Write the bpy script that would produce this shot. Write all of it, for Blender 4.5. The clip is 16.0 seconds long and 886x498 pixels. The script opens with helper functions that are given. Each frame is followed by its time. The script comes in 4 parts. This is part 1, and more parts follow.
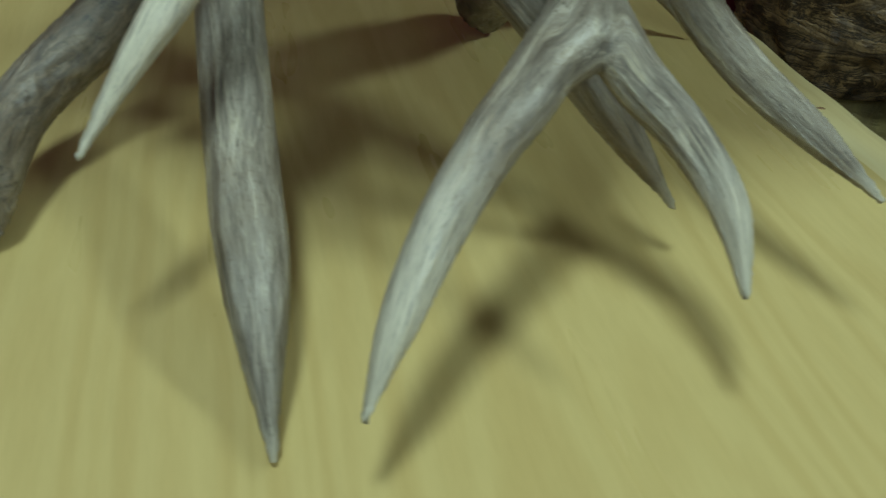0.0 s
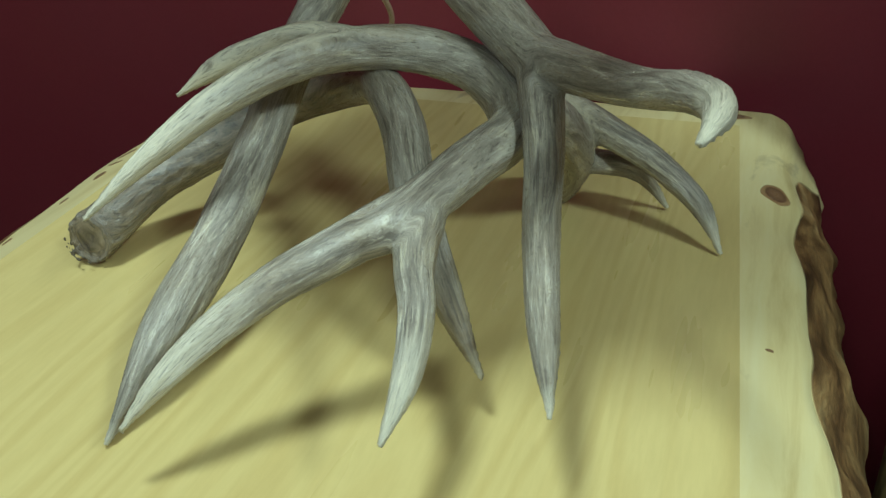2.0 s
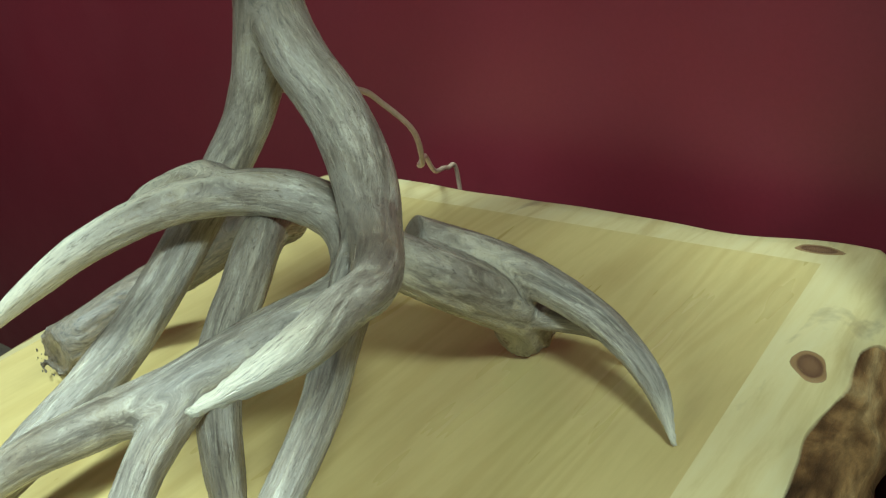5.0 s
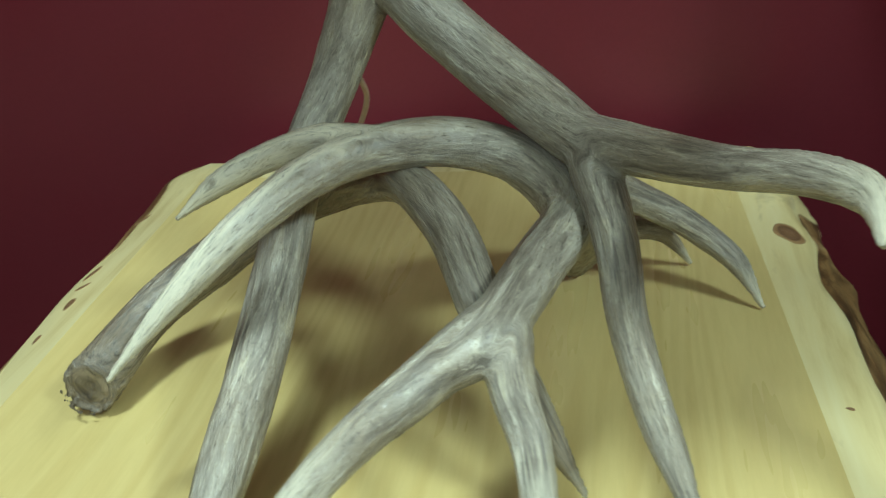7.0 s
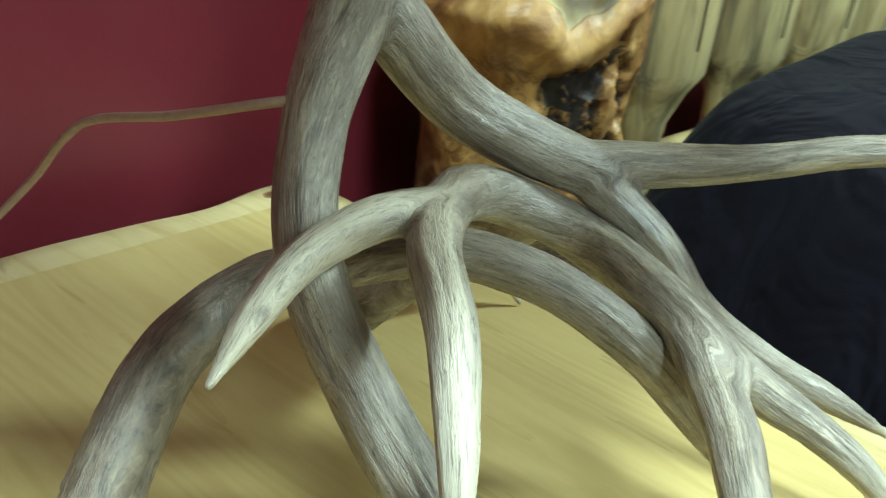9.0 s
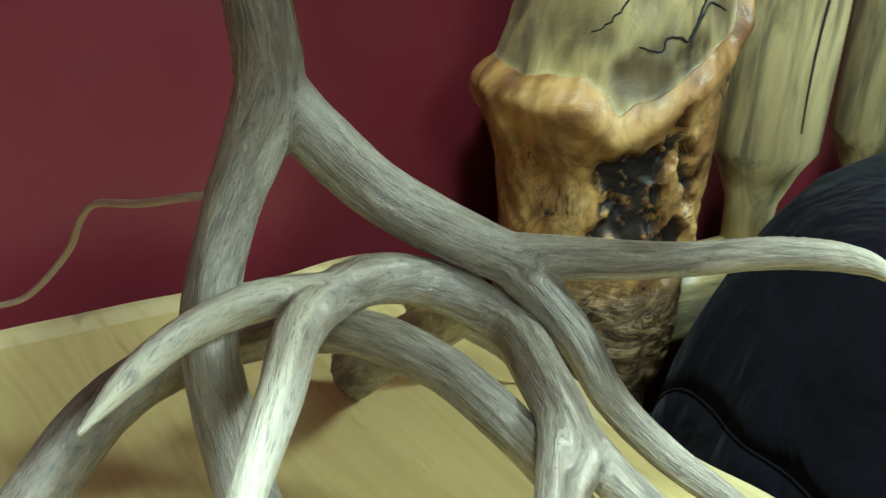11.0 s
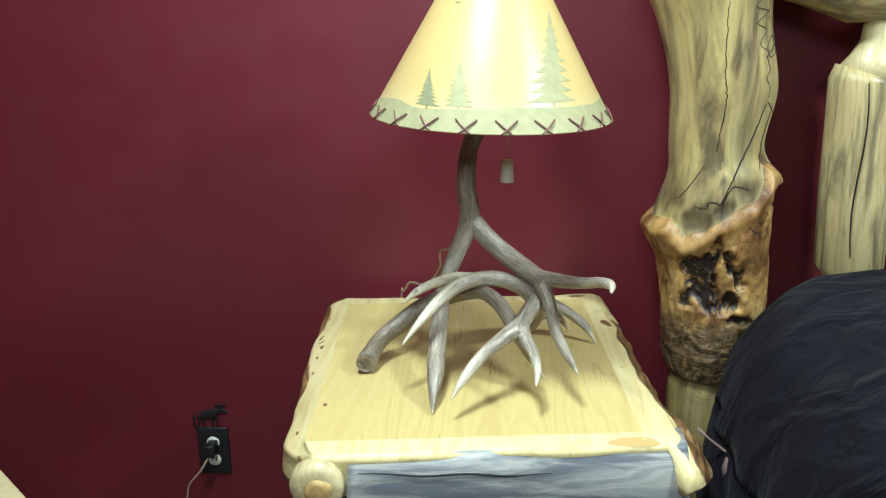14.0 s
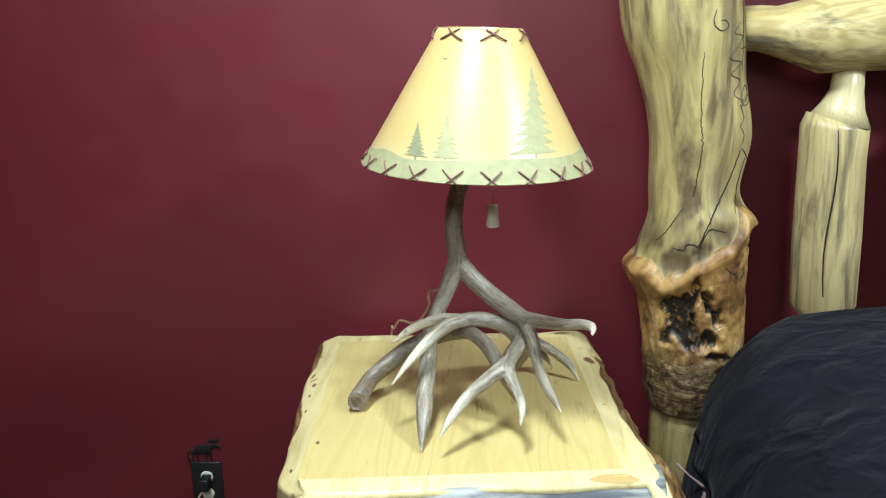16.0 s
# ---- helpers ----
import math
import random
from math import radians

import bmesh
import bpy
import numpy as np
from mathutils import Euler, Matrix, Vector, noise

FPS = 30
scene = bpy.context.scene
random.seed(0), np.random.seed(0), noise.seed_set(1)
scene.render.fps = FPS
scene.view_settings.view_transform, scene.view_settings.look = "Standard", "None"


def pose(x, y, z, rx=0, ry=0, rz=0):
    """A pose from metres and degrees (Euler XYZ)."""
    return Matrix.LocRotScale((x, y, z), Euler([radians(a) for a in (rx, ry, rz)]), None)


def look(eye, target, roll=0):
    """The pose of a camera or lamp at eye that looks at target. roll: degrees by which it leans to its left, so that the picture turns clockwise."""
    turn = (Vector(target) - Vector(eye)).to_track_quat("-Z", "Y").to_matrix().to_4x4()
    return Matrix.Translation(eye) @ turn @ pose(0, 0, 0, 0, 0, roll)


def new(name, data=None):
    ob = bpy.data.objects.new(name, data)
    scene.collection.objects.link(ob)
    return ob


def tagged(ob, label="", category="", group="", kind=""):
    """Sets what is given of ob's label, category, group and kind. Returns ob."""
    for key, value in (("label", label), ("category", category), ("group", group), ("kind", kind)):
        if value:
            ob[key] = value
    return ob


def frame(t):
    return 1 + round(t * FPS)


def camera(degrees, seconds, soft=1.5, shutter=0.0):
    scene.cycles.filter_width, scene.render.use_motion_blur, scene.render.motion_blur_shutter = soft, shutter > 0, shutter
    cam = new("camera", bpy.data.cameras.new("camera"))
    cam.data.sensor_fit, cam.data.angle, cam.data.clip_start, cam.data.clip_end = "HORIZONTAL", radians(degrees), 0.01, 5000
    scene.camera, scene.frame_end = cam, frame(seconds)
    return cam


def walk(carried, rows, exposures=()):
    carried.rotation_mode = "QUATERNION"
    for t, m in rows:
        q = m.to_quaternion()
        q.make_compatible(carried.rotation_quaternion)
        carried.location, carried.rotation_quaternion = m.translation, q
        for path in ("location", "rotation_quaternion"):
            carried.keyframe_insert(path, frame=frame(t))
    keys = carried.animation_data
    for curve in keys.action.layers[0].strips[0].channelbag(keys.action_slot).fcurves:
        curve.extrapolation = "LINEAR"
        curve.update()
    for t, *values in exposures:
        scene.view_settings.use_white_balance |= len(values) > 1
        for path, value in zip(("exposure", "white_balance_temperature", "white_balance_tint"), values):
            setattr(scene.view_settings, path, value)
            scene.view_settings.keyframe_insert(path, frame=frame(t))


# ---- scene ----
cam = camera(51.4, 16.0, soft=1.2, shutter=0.25)
PATH = [
    (0, (0.0166, -0.2353, 0.9702), (0.1779, 0.5468, 0.3682), -1.24),
    (0.5, (0.1067, -0.2492, 0.9761), (0.2048, 0.5162, 0.3401), -0.30),
    (1, (0.1735, -0.2641, 0.9891), (0.0811, 0.5573, 0.4263), -2.81),
    (1.5, (0.2438, -0.3245, 1.0200), (0.0801, 0.5064, 0.4883), -0.73),
    (2, (0.3059, -0.3071, 1.0471), (0.0208, 0.5114, 0.5483), -1.31),
    (2.5, (0.3866, -0.2248, 1.0458), (-0.0122, 0.5412, 0.5416), -2.09),
    (3, (0.4408, -0.1623, 1.0362), (-0.0491, 0.5558, 0.5420), -4.07),
    (3.5, (0.4937, -0.1190, 1.0405), (-0.0973, 0.5399, 0.5750), -7.91),
    (3.7, (0.5065, -0.1023, 1.0446), (-0.1047, 0.5509, 0.5976), -8.69),
    (5.8, (0.4992, -0.0981, 1.0618), (-0.0770, 0.5987, 0.6345), -8.81),
    (6, (0.4908, -0.1119, 1.0550), (-0.0862, 0.5719, 0.6083), -11.97),
    (6.5, (0.4127, -0.1696, 1.0528), (-0.0609, 0.5733, 0.5798), -10.84),
    (7, (0.2064, -0.2703, 1.0658), (0.0188, 0.5912, 0.5941), -5.57),
    (7.5, (0.0519, -0.2840, 1.0709), (0.1504, 0.6019, 0.6174), -0.10),
    (8, (-0.0635, -0.1810, 1.0452), (0.1810, 0.6975, 0.6347), -0.22),
    (8.5, (-0.1514, -0.1245, 1.0410), (0.3072, 0.6670, 0.6370), 2.81),
    (9, (-0.2537, -0.0433, 1.0310), (0.4671, 0.5199, 0.6270), 8.22),
    (9.5, (-0.2766, 0.0339, 1.0545), (0.5691, 0.4273, 0.6940), 12.87),
    (9.7, (-0.2723, 0.0542, 1.0538), (0.5935, 0.4425, 0.7384), 12.51),
    (11.8, (-0.0819, -0.4896, 1.1548), (0.1578, 0.4007, 0.7675), 0.05),
    (12, (-0.0710, -0.5742, 1.1883), (0.1232, 0.3324, 0.8138), -0.31),
    (12.5, (0.0279, -0.7880, 1.2587), (0.0833, 0.1534, 0.9261), -1.92),
    (13, (0.1336, -0.9930, 1.3164), (0.0981, -0.0425, 1.0075), -1.86),
    (13.5, (0.1053, -1.2208, 1.3538), (0.0544, -0.2680, 1.0546), -2.71),
    (14, (0.0884, -1.4012, 1.4083), (0.0431, -0.4437, 1.1232), -1.11),
    (14.5, (0.0881, -1.4417, 1.4375), (0.0318, -0.4793, 1.1719), -1.54),
    (15, (0.1020, -1.4534, 1.4468), (0.0438, -0.4885, 1.1905), -1.29),
    (15.5, (0.1044, -1.4526, 1.4479), (0.0714, -0.4864, 1.1920), -0.91),
    (16, (0.0951, -1.4579, 1.4593), (0.0608, -0.4927, 1.2002), -1.03),
]
walk(cam, [(t, look(eye, target, roll)) for t, eye, target, roll in PATH],
     exposures=[(0.0, -0.78, 6350, 5), (1.0, -0.56, 6350, 5), (2.0, -0.18, 6350, 5), (3.5, 0.19, 6350, 5), (6.0, 0.44, 6350, 5), (6.5, 0.27, 6350, 5), (7.0, 0.14, 6350, 5), (7.5, 0.29, 6350, 5), (8.5, 0.64, 6350, 5), (9.5, 0.69, 6350, 5), (12.0, 0.49, 6350, 4), (13.0, 0.54, 6500, 13), (16.0, 0.59, 6500, 22)])

TOP = 0.70          # height of the bedside table
WALL = 0.685        # face of the red wall
ROOM = (-2.4, 3.2, -3.4, 2.6)   # west, east, south, ceiling

# ---- light: recessed ceiling lamps, the room's only light ----
world = bpy.data.worlds.new("world")
scene.world = world
world.use_nodes = True
world.node_tree.nodes["Background"].inputs[0].default_value = (0.9, 0.95, 1.0, 1)
world.node_tree.nodes["Background"].inputs[1].default_value = 0.003


def ceiling_lamp(x, y, power, size, colour, aim=None, spread=180):
    data = bpy.data.lights.new("ceiling_lamp", "AREA")
    data.shape, data.size, data.energy, data.color = "DISK", size, power, colour
    lamp = new("ceiling_lamp", data)
    data.spread = radians(spread)
    lamp.matrix_world = look((x, y, ROOM[3] - 0.06), aim) if aim else pose(x, y, ROOM[3] - 0.02)
    return lamp


WARM = (0.765, 1.0, 0.98)      # greenish fluorescent light
ceiling_lamp(-0.12, -0.28, 33, 0.34, WARM)
ceiling_lamp(1.9, -0.9, 62, 0.42, WARM)
ceiling_lamp(0.1, -2.3, 15, 1.1, WARM, (0.15, 0.35, 1.0), 120)
ceiling_lamp(-1.2, -1.7, 9, 0.3, WARM)


# ---- material tools ----
class Nodes:
    """A short way to write a node material."""

    def __init__(self, name, rough=0.6, spec=0.4):
        self.m = bpy.data.materials.new(name)
        self.m.use_nodes = True
        self.t = self.m.node_tree
        self.b = self.t.nodes["Principled BSDF"]
        self.b.inputs["Roughness"].default_value = rough
        self.b.inputs["Specular IOR Level"].default_value = spec

    def n(self, kind, **kw):
        node = self.t.nodes.new(kind)
        for key, value in kw.items():
            node.inputs[key.replace("_", " ")].default_value = value
        return node

    def link(self, a, b):
        self.t.links.new(a, b)

    def coords(self, scale=(1, 1, 1), kind="Object", turn=(0, 0, 0)):
        c = self.t.nodes.new("ShaderNodeTexCoord")
        m = self.t.nodes.new("ShaderNodeMapping")
        m.inputs["Scale"].default_value = scale
        m.inputs["Rotation"].default_value = turn
        self.link(c.outputs[kind], m.inputs["Vector"])
        return m.outputs["Vector"]

    def attr(self, name):
        a = self.t.nodes.new("ShaderNodeAttribute")
        a.attribute_name = name
        return a

    def noise(self, vec, scale=5.0, detail=4.0, rough=0.55, distort=0.0):
        node = self.n("ShaderNodeTexNoise", Scale=scale, Detail=detail, Roughness=rough, Distortion=distort)
        self.link(vec, node.inputs["Vector"])
        return node.outputs["Fac"]

    def wave(self, vec, scale, distort, detail=2.0, dscale=1.0):
        node = self.n("ShaderNodeTexWave", Scale=scale, Distortion=distort, Detail=detail)
        node.inputs["Detail Scale"].default_value = dscale
        self.link(vec, node.inputs["Vector"])
        return node.outputs["Fac"]

    def ramp(self, fac, stops):
        r = self.t.nodes.new("ShaderNodeValToRGB")
        els = r.color_ramp.elements
        while len(els) < len(stops):
            els.new(0.5)
        for el, (p, c) in zip(els, stops):
            el.position = p
            el.color = (c, c, c, 1) if isinstance(c, (int, float)) else (*c, 1)
        self.link(fac, r.inputs["Fac"])
        return r.outputs["Color"]

    def mix(self, fac, a, b, kind="MIX"):
        x = self.t.nodes.new("ShaderNodeMix")
        x.data_type, x.blend_type = "RGBA", kind
        for value, slot in ((fac, 0), (a, 6), (b, 7)):
            if isinstance(value, (int, float)):
                x.inputs[slot].default_value = value
            elif isinstance(value, tuple):
                x.inputs[slot].default_value = (*value, 1)
            else:
                self.link(value, x.inputs[slot])
        return x.outputs[2]

    def math(self, op, a, b=0.0):
        x = self.t.nodes.new("ShaderNodeMath")
        x.operation = op
        for value, slot in ((a, 0), (b, 1)):
            if isinstance(value, (int, float)):
                x.inputs[slot].default_value = value
            else:
                self.link(value, x.inputs[slot])
        return x.outputs[0]

    def colour(self, out):
        if isinstance(out, tuple):
            self.b.inputs["Base Color"].default_value = (*out, 1)
        else:
            self.link(out, self.b.inputs["Base Color"])
        return self

    def rough(self, out):
        self.link(out, self.b.inputs["Roughness"])
        return self

    def bump(self, height, strength=0.3, distance=0.001):
        b = self.n("ShaderNodeBump", Strength=strength, Distance=distance)
        self.link(height, b.inputs["Height"])
        self.link(b.outputs["Normal"], self.b.inputs["Normal"])
        return self


def wall_paint():
    k = Nodes("maroon_wall_paint", 0.42, 0.5)
    v = k.coords()
    big = k.noise(v, 1.6, 3)
    fine = k.noise(v, 220, 3)
    base = k.ramp(big, [(0.3, (0.122, 0.0105, 0.0182)), (0.7, (0.142, 0.0128, 0.0218))])
    k.colour(k.mix(0.12, base, k.ramp(fine, [(0.3, (0.065, 0.009, 0.014)), (0.7, (0.145, 0.020, 0.033))])))
    k.rough(k.ramp(k.noise(v, 9, 4), [(0.3, 0.38), (0.7, 0.5)]))
    return k.bump(fine, 0.25, 0.0006).m


def pine(name, light, dark, scale=1.0, rough=0.32, streak=(0, 0, 0), streak_amount=0.0, axis="y"):
    """Clear-finished softwood; the grain runs along the axis."""
    k = Nodes(name, rough, 0.45)
    along = {"x": (0.12, 1, 1), "y": (1, 0.12, 1), "z": (1, 1, 0.12)}[axis]
    v = k.coords(tuple(a * scale for a in along))
    warp = k.noise(v, 5, 3)
    flow = k.n("ShaderNodeVectorMath")
    flow.operation = "ADD"
    k.link(v, flow.inputs[0])
    k.link(k.ramp(warp, [(0.0, 0.0), (1.0, 0.35)]), flow.inputs[1])
    rings = k.wave(flow.outputs[0], 9, 5.0, 3, 1.4)
    fine = k.noise(v, 260, 4, 0.6)
    tone = k.noise(v, 2.3, 3)
    grain = k.ramp(rings, [(0.0, dark), (0.35, light), (0.8, light), (1.0, tuple((a + b) / 2 for a, b in zip(light, dark)))])
    col = k.mix(k.ramp(tone, [(0.35, 0.0), (0.7, 0.6)]), grain, light)
    col = k.mix(0.25, col, k.ramp(fine, [(0.3, tuple(c * 0.85 for c in dark)), (0.65, light)]))
    info = k.t.nodes.new("ShaderNodeObjectInfo")
    col = k.mix(k.math("MULTIPLY", info.outputs["Random"], 0.22), col, dark)
    if streak_amount:
        s = k.noise(k.coords(tuple(a * scale * 1.2 for a in along)), 14, 6, 0.65, 0.6)
        col = k.mix(k.ramp(s, [(0.47, 0.0), (0.60, streak_amount)]), col, streak)
    k.colour(col)
    k.rough(k.ramp(k.noise(v, 30, 3), [(0.3, rough - 0.06), (0.7, rough + 0.1)]))
    return k.bump(fine, 0.12, 0.0004).m


def bark_edge():
    """Cream sapwood that breaks into rough brown inner bark where the attribute bark rises."""
    k = Nodes("live_edge_wood", 0.4, 0.4)
    v = k.coords((1, 0.35, 1.2))
    a = k.noise(v, 16, 6, 0.6, 1.2)
    b = k.noise(v, 90, 5, 0.65)
    col = k.ramp(a, [(0.36, (0.035, 0.017, 0.008)), (0.45, (0.16, 0.078, 0.030)), (0.55, (0.34, 0.19, 0.075)), (0.66, (0.50, 0.34, 0.16))])
    col = k.mix(k.ramp(b, [(0.4, 0.55), (0.6, 0.0)]), col, (0.05, 0.025, 0.012))
    u = k.coords((1.6, 0.2, 1.6))
    g = k.noise(u, 34, 5, 0.6, 0.4)
    cream = k.ramp(g, [(0.3, (0.54, 0.41, 0.18)), (0.5, (0.66, 0.54, 0.27)), (0.75, (0.70, 0.60, 0.34))])
    stain = k.noise(k.coords((1, 0.4, 1)), 17, 5, 0.6, 0.6)
    cream = k.mix(k.ramp(stain, [(0.62, 0.0), (0.74, 0.7)]), cream, (0.22, 0.15, 0.09))
    edge = k.math("ADD", k.attr("bark").outputs["Fac"], k.math("MULTIPLY", k.math("SUBTRACT", k.noise(v, 9, 4), 0.5), 0.9))
    mask = k.ramp(edge, [(0.47, 0.0), (0.53, 1.0)])
    col = k.mix(mask, cream, col)
    h = k.math("MULTIPLY", k.math("ADD", a, k.math("MULTIPLY", b, 0.5)), k.math("ADD", mask, 0.06))
    return k.colour(col).bump(h, 0.7, 0.006).m


def knot_wood():
    k = Nodes("knot_wood", 0.4, 0.4)
    v = k.coords()
    r = k.n("ShaderNodeVectorMath")
    r.operation = "LENGTH"
    k.link(v, r.inputs[0])
    warp = k.noise(v, 160, 4)
    d = k.math("ADD", r.outputs["Value"], k.math("MULTIPLY", warp, 0.35))
    col = k.ramp(d, [(0.15, (0.10, 0.055, 0.03)), (0.5, (0.24, 0.13, 0.065)), (0.85, (0.13, 0.06, 0.03)), (1.1, (0.34, 0.2, 0.09))])
    return k.colour(col).bump(warp, 0.4, 0.001).m


def antler_bone():
    """Streaks run along each tine (attributes along, round_x, round_y), pale at the worn tips and ridges."""
    k = Nodes("weathered_antler", 0.42, 0.7)
    comb = k.t.nodes.new("ShaderNodeCombineXYZ")
    for slot, name, gain in (("X", "round_x", 1.0), ("Y", "round_y", 1.0), ("Z", "along", 8.0)):
        k.link(k.math("MULTIPLY", k.attr(name).outputs["Fac"], gain), comb.inputs[slot])
    v = comb.outputs[0]
    streak = k.noise(v, 2.6, 7, 0.66, 0.6)
    fine = k.noise(v, 9.5, 6, 0.7, 0.4)
    obj = k.coords()
    patch = k.noise(obj, 14, 4)
    grit = k.noise(obj, 420, 4, 0.6)
    col = k.ramp(streak, [(0.33, (0.10, 0.078, 0.058)), (0.43, (0.20, 0.165, 0.128)), (0.54, (0.33, 0.285, 0.230)), (0.68, (0.64, 0.575, 0.47))])
    col = k.mix(k.ramp(patch, [(0.40, 0.0), (0.62, 0.55)]), col, k.ramp(fine, [(0.35, (0.26, 0.22, 0.175)), (0.65, (0.46, 0.40, 0.325))]))
    col = k.mix(k.ramp(fine, [(0.35, 0.7), (0.43, 0.0)]), col, (0.080, 0.060, 0.044))
    col = k.mix(k.ramp(fine, [(0.55, 0.0), (0.66, 0.55)]), col, (0.62, 0.55, 0.42))
    stain = k.noise(obj, 11, 5, 0.6, 0.5)
    col = k.mix(k.ramp(stain, [(0.46, 0.0), (0.66, 0.6)]), col, k.ramp(streak, [(0.38, (0.11, 0.075, 0.045)), (0.60, (0.36, 0.27, 0.165))]))
    col = k.mix(k.ramp(grit, [(0.30, 0.5), (0.42, 0.0)]), col, (0.10, 0.075, 0.055))
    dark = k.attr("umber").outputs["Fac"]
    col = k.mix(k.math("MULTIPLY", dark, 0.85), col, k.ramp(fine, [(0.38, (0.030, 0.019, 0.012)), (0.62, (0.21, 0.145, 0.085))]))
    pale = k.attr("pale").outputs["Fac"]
    cream = k.noise(obj, 23, 4, 0.6, 0.8)
    col = k.mix(k.math("MULTIPLY", k.ramp(cream, [(0.52, 0.0), (0.66, 0.55)]), k.math("SUBTRACT", k.ramp(streak, [(0.45, 0.0), (0.60, 1.0)]), dark)), col, (0.62, 0.54, 0.38))
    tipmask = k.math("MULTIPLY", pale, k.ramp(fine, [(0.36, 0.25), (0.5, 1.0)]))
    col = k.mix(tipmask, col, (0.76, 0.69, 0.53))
    k.colour(col)
    k.rough(k.ramp(streak, [(0.36, 0.42), (0.62, 0.22)]))
    h = k.math("ADD", k.math("MULTIPLY", streak, 0.9), k.math("ADD", k.math("MULTIPLY", fine, 0.5), k.math("MULTIPLY", grit, 0.12)))
    return k.bump(h, 0.7, 0.0026).m


def parchment():
    k = Nodes("parchment_shade", 0.34, 0.8)
    v = k.coords()
    a = k.noise(v, 9, 5, 0.6)
    b = k.noise(v, 130, 4)
    sep = k.t.nodes.new("ShaderNodeSeparateXYZ")
    k.link(v, sep.inputs[0])
    sky = k.ramp(k.math("MULTIPLY", sep.outputs["Z"], 4.2), [(0.0, (0.62, 0.55, 0.31)), (0.25, (0.65, 0.465, 0.185)), (1.0, (0.63, 0.435, 0.165))])
    col = k.mix(k.ramp(a, [(0.35, 0.0), (0.7, 0.4)]), sky, (0.56, 0.40, 0.15))
    col = k.mix(0.08, col, k.ramp(b, [(0.3, (0.45, 0.34, 0.14)), (0.7, (0.86, 0.78, 0.52))]))
    k.colour(col)
    k.b.inputs["Transmission Weight"].default_value = 0.0
    k.b.inputs["Subsurface Weight"].default_value = 0.0
    return k.bump(b, 0.1, 0.0005).m


def plain(name, rgb, rough=0.5, metal=0.0, spec=0.4, vary=0.25, scale=40.0, bump=0.15, dist=0.0006):
    k = Nodes(name, rough, spec)
    v = k.coords()
    f = k.noise(v, scale, 5, 0.6)
    dark = tuple(c * (1 - vary) for c in rgb)
    lite = tuple(min(1.0, c * (1 + vary)) for c in rgb)
    k.colour(k.ramp(f, [(0.3, dark), (0.7, lite)]))
    k.b.inputs["Metallic"].default_value = metal
    return k.bump(f, bump, dist).m


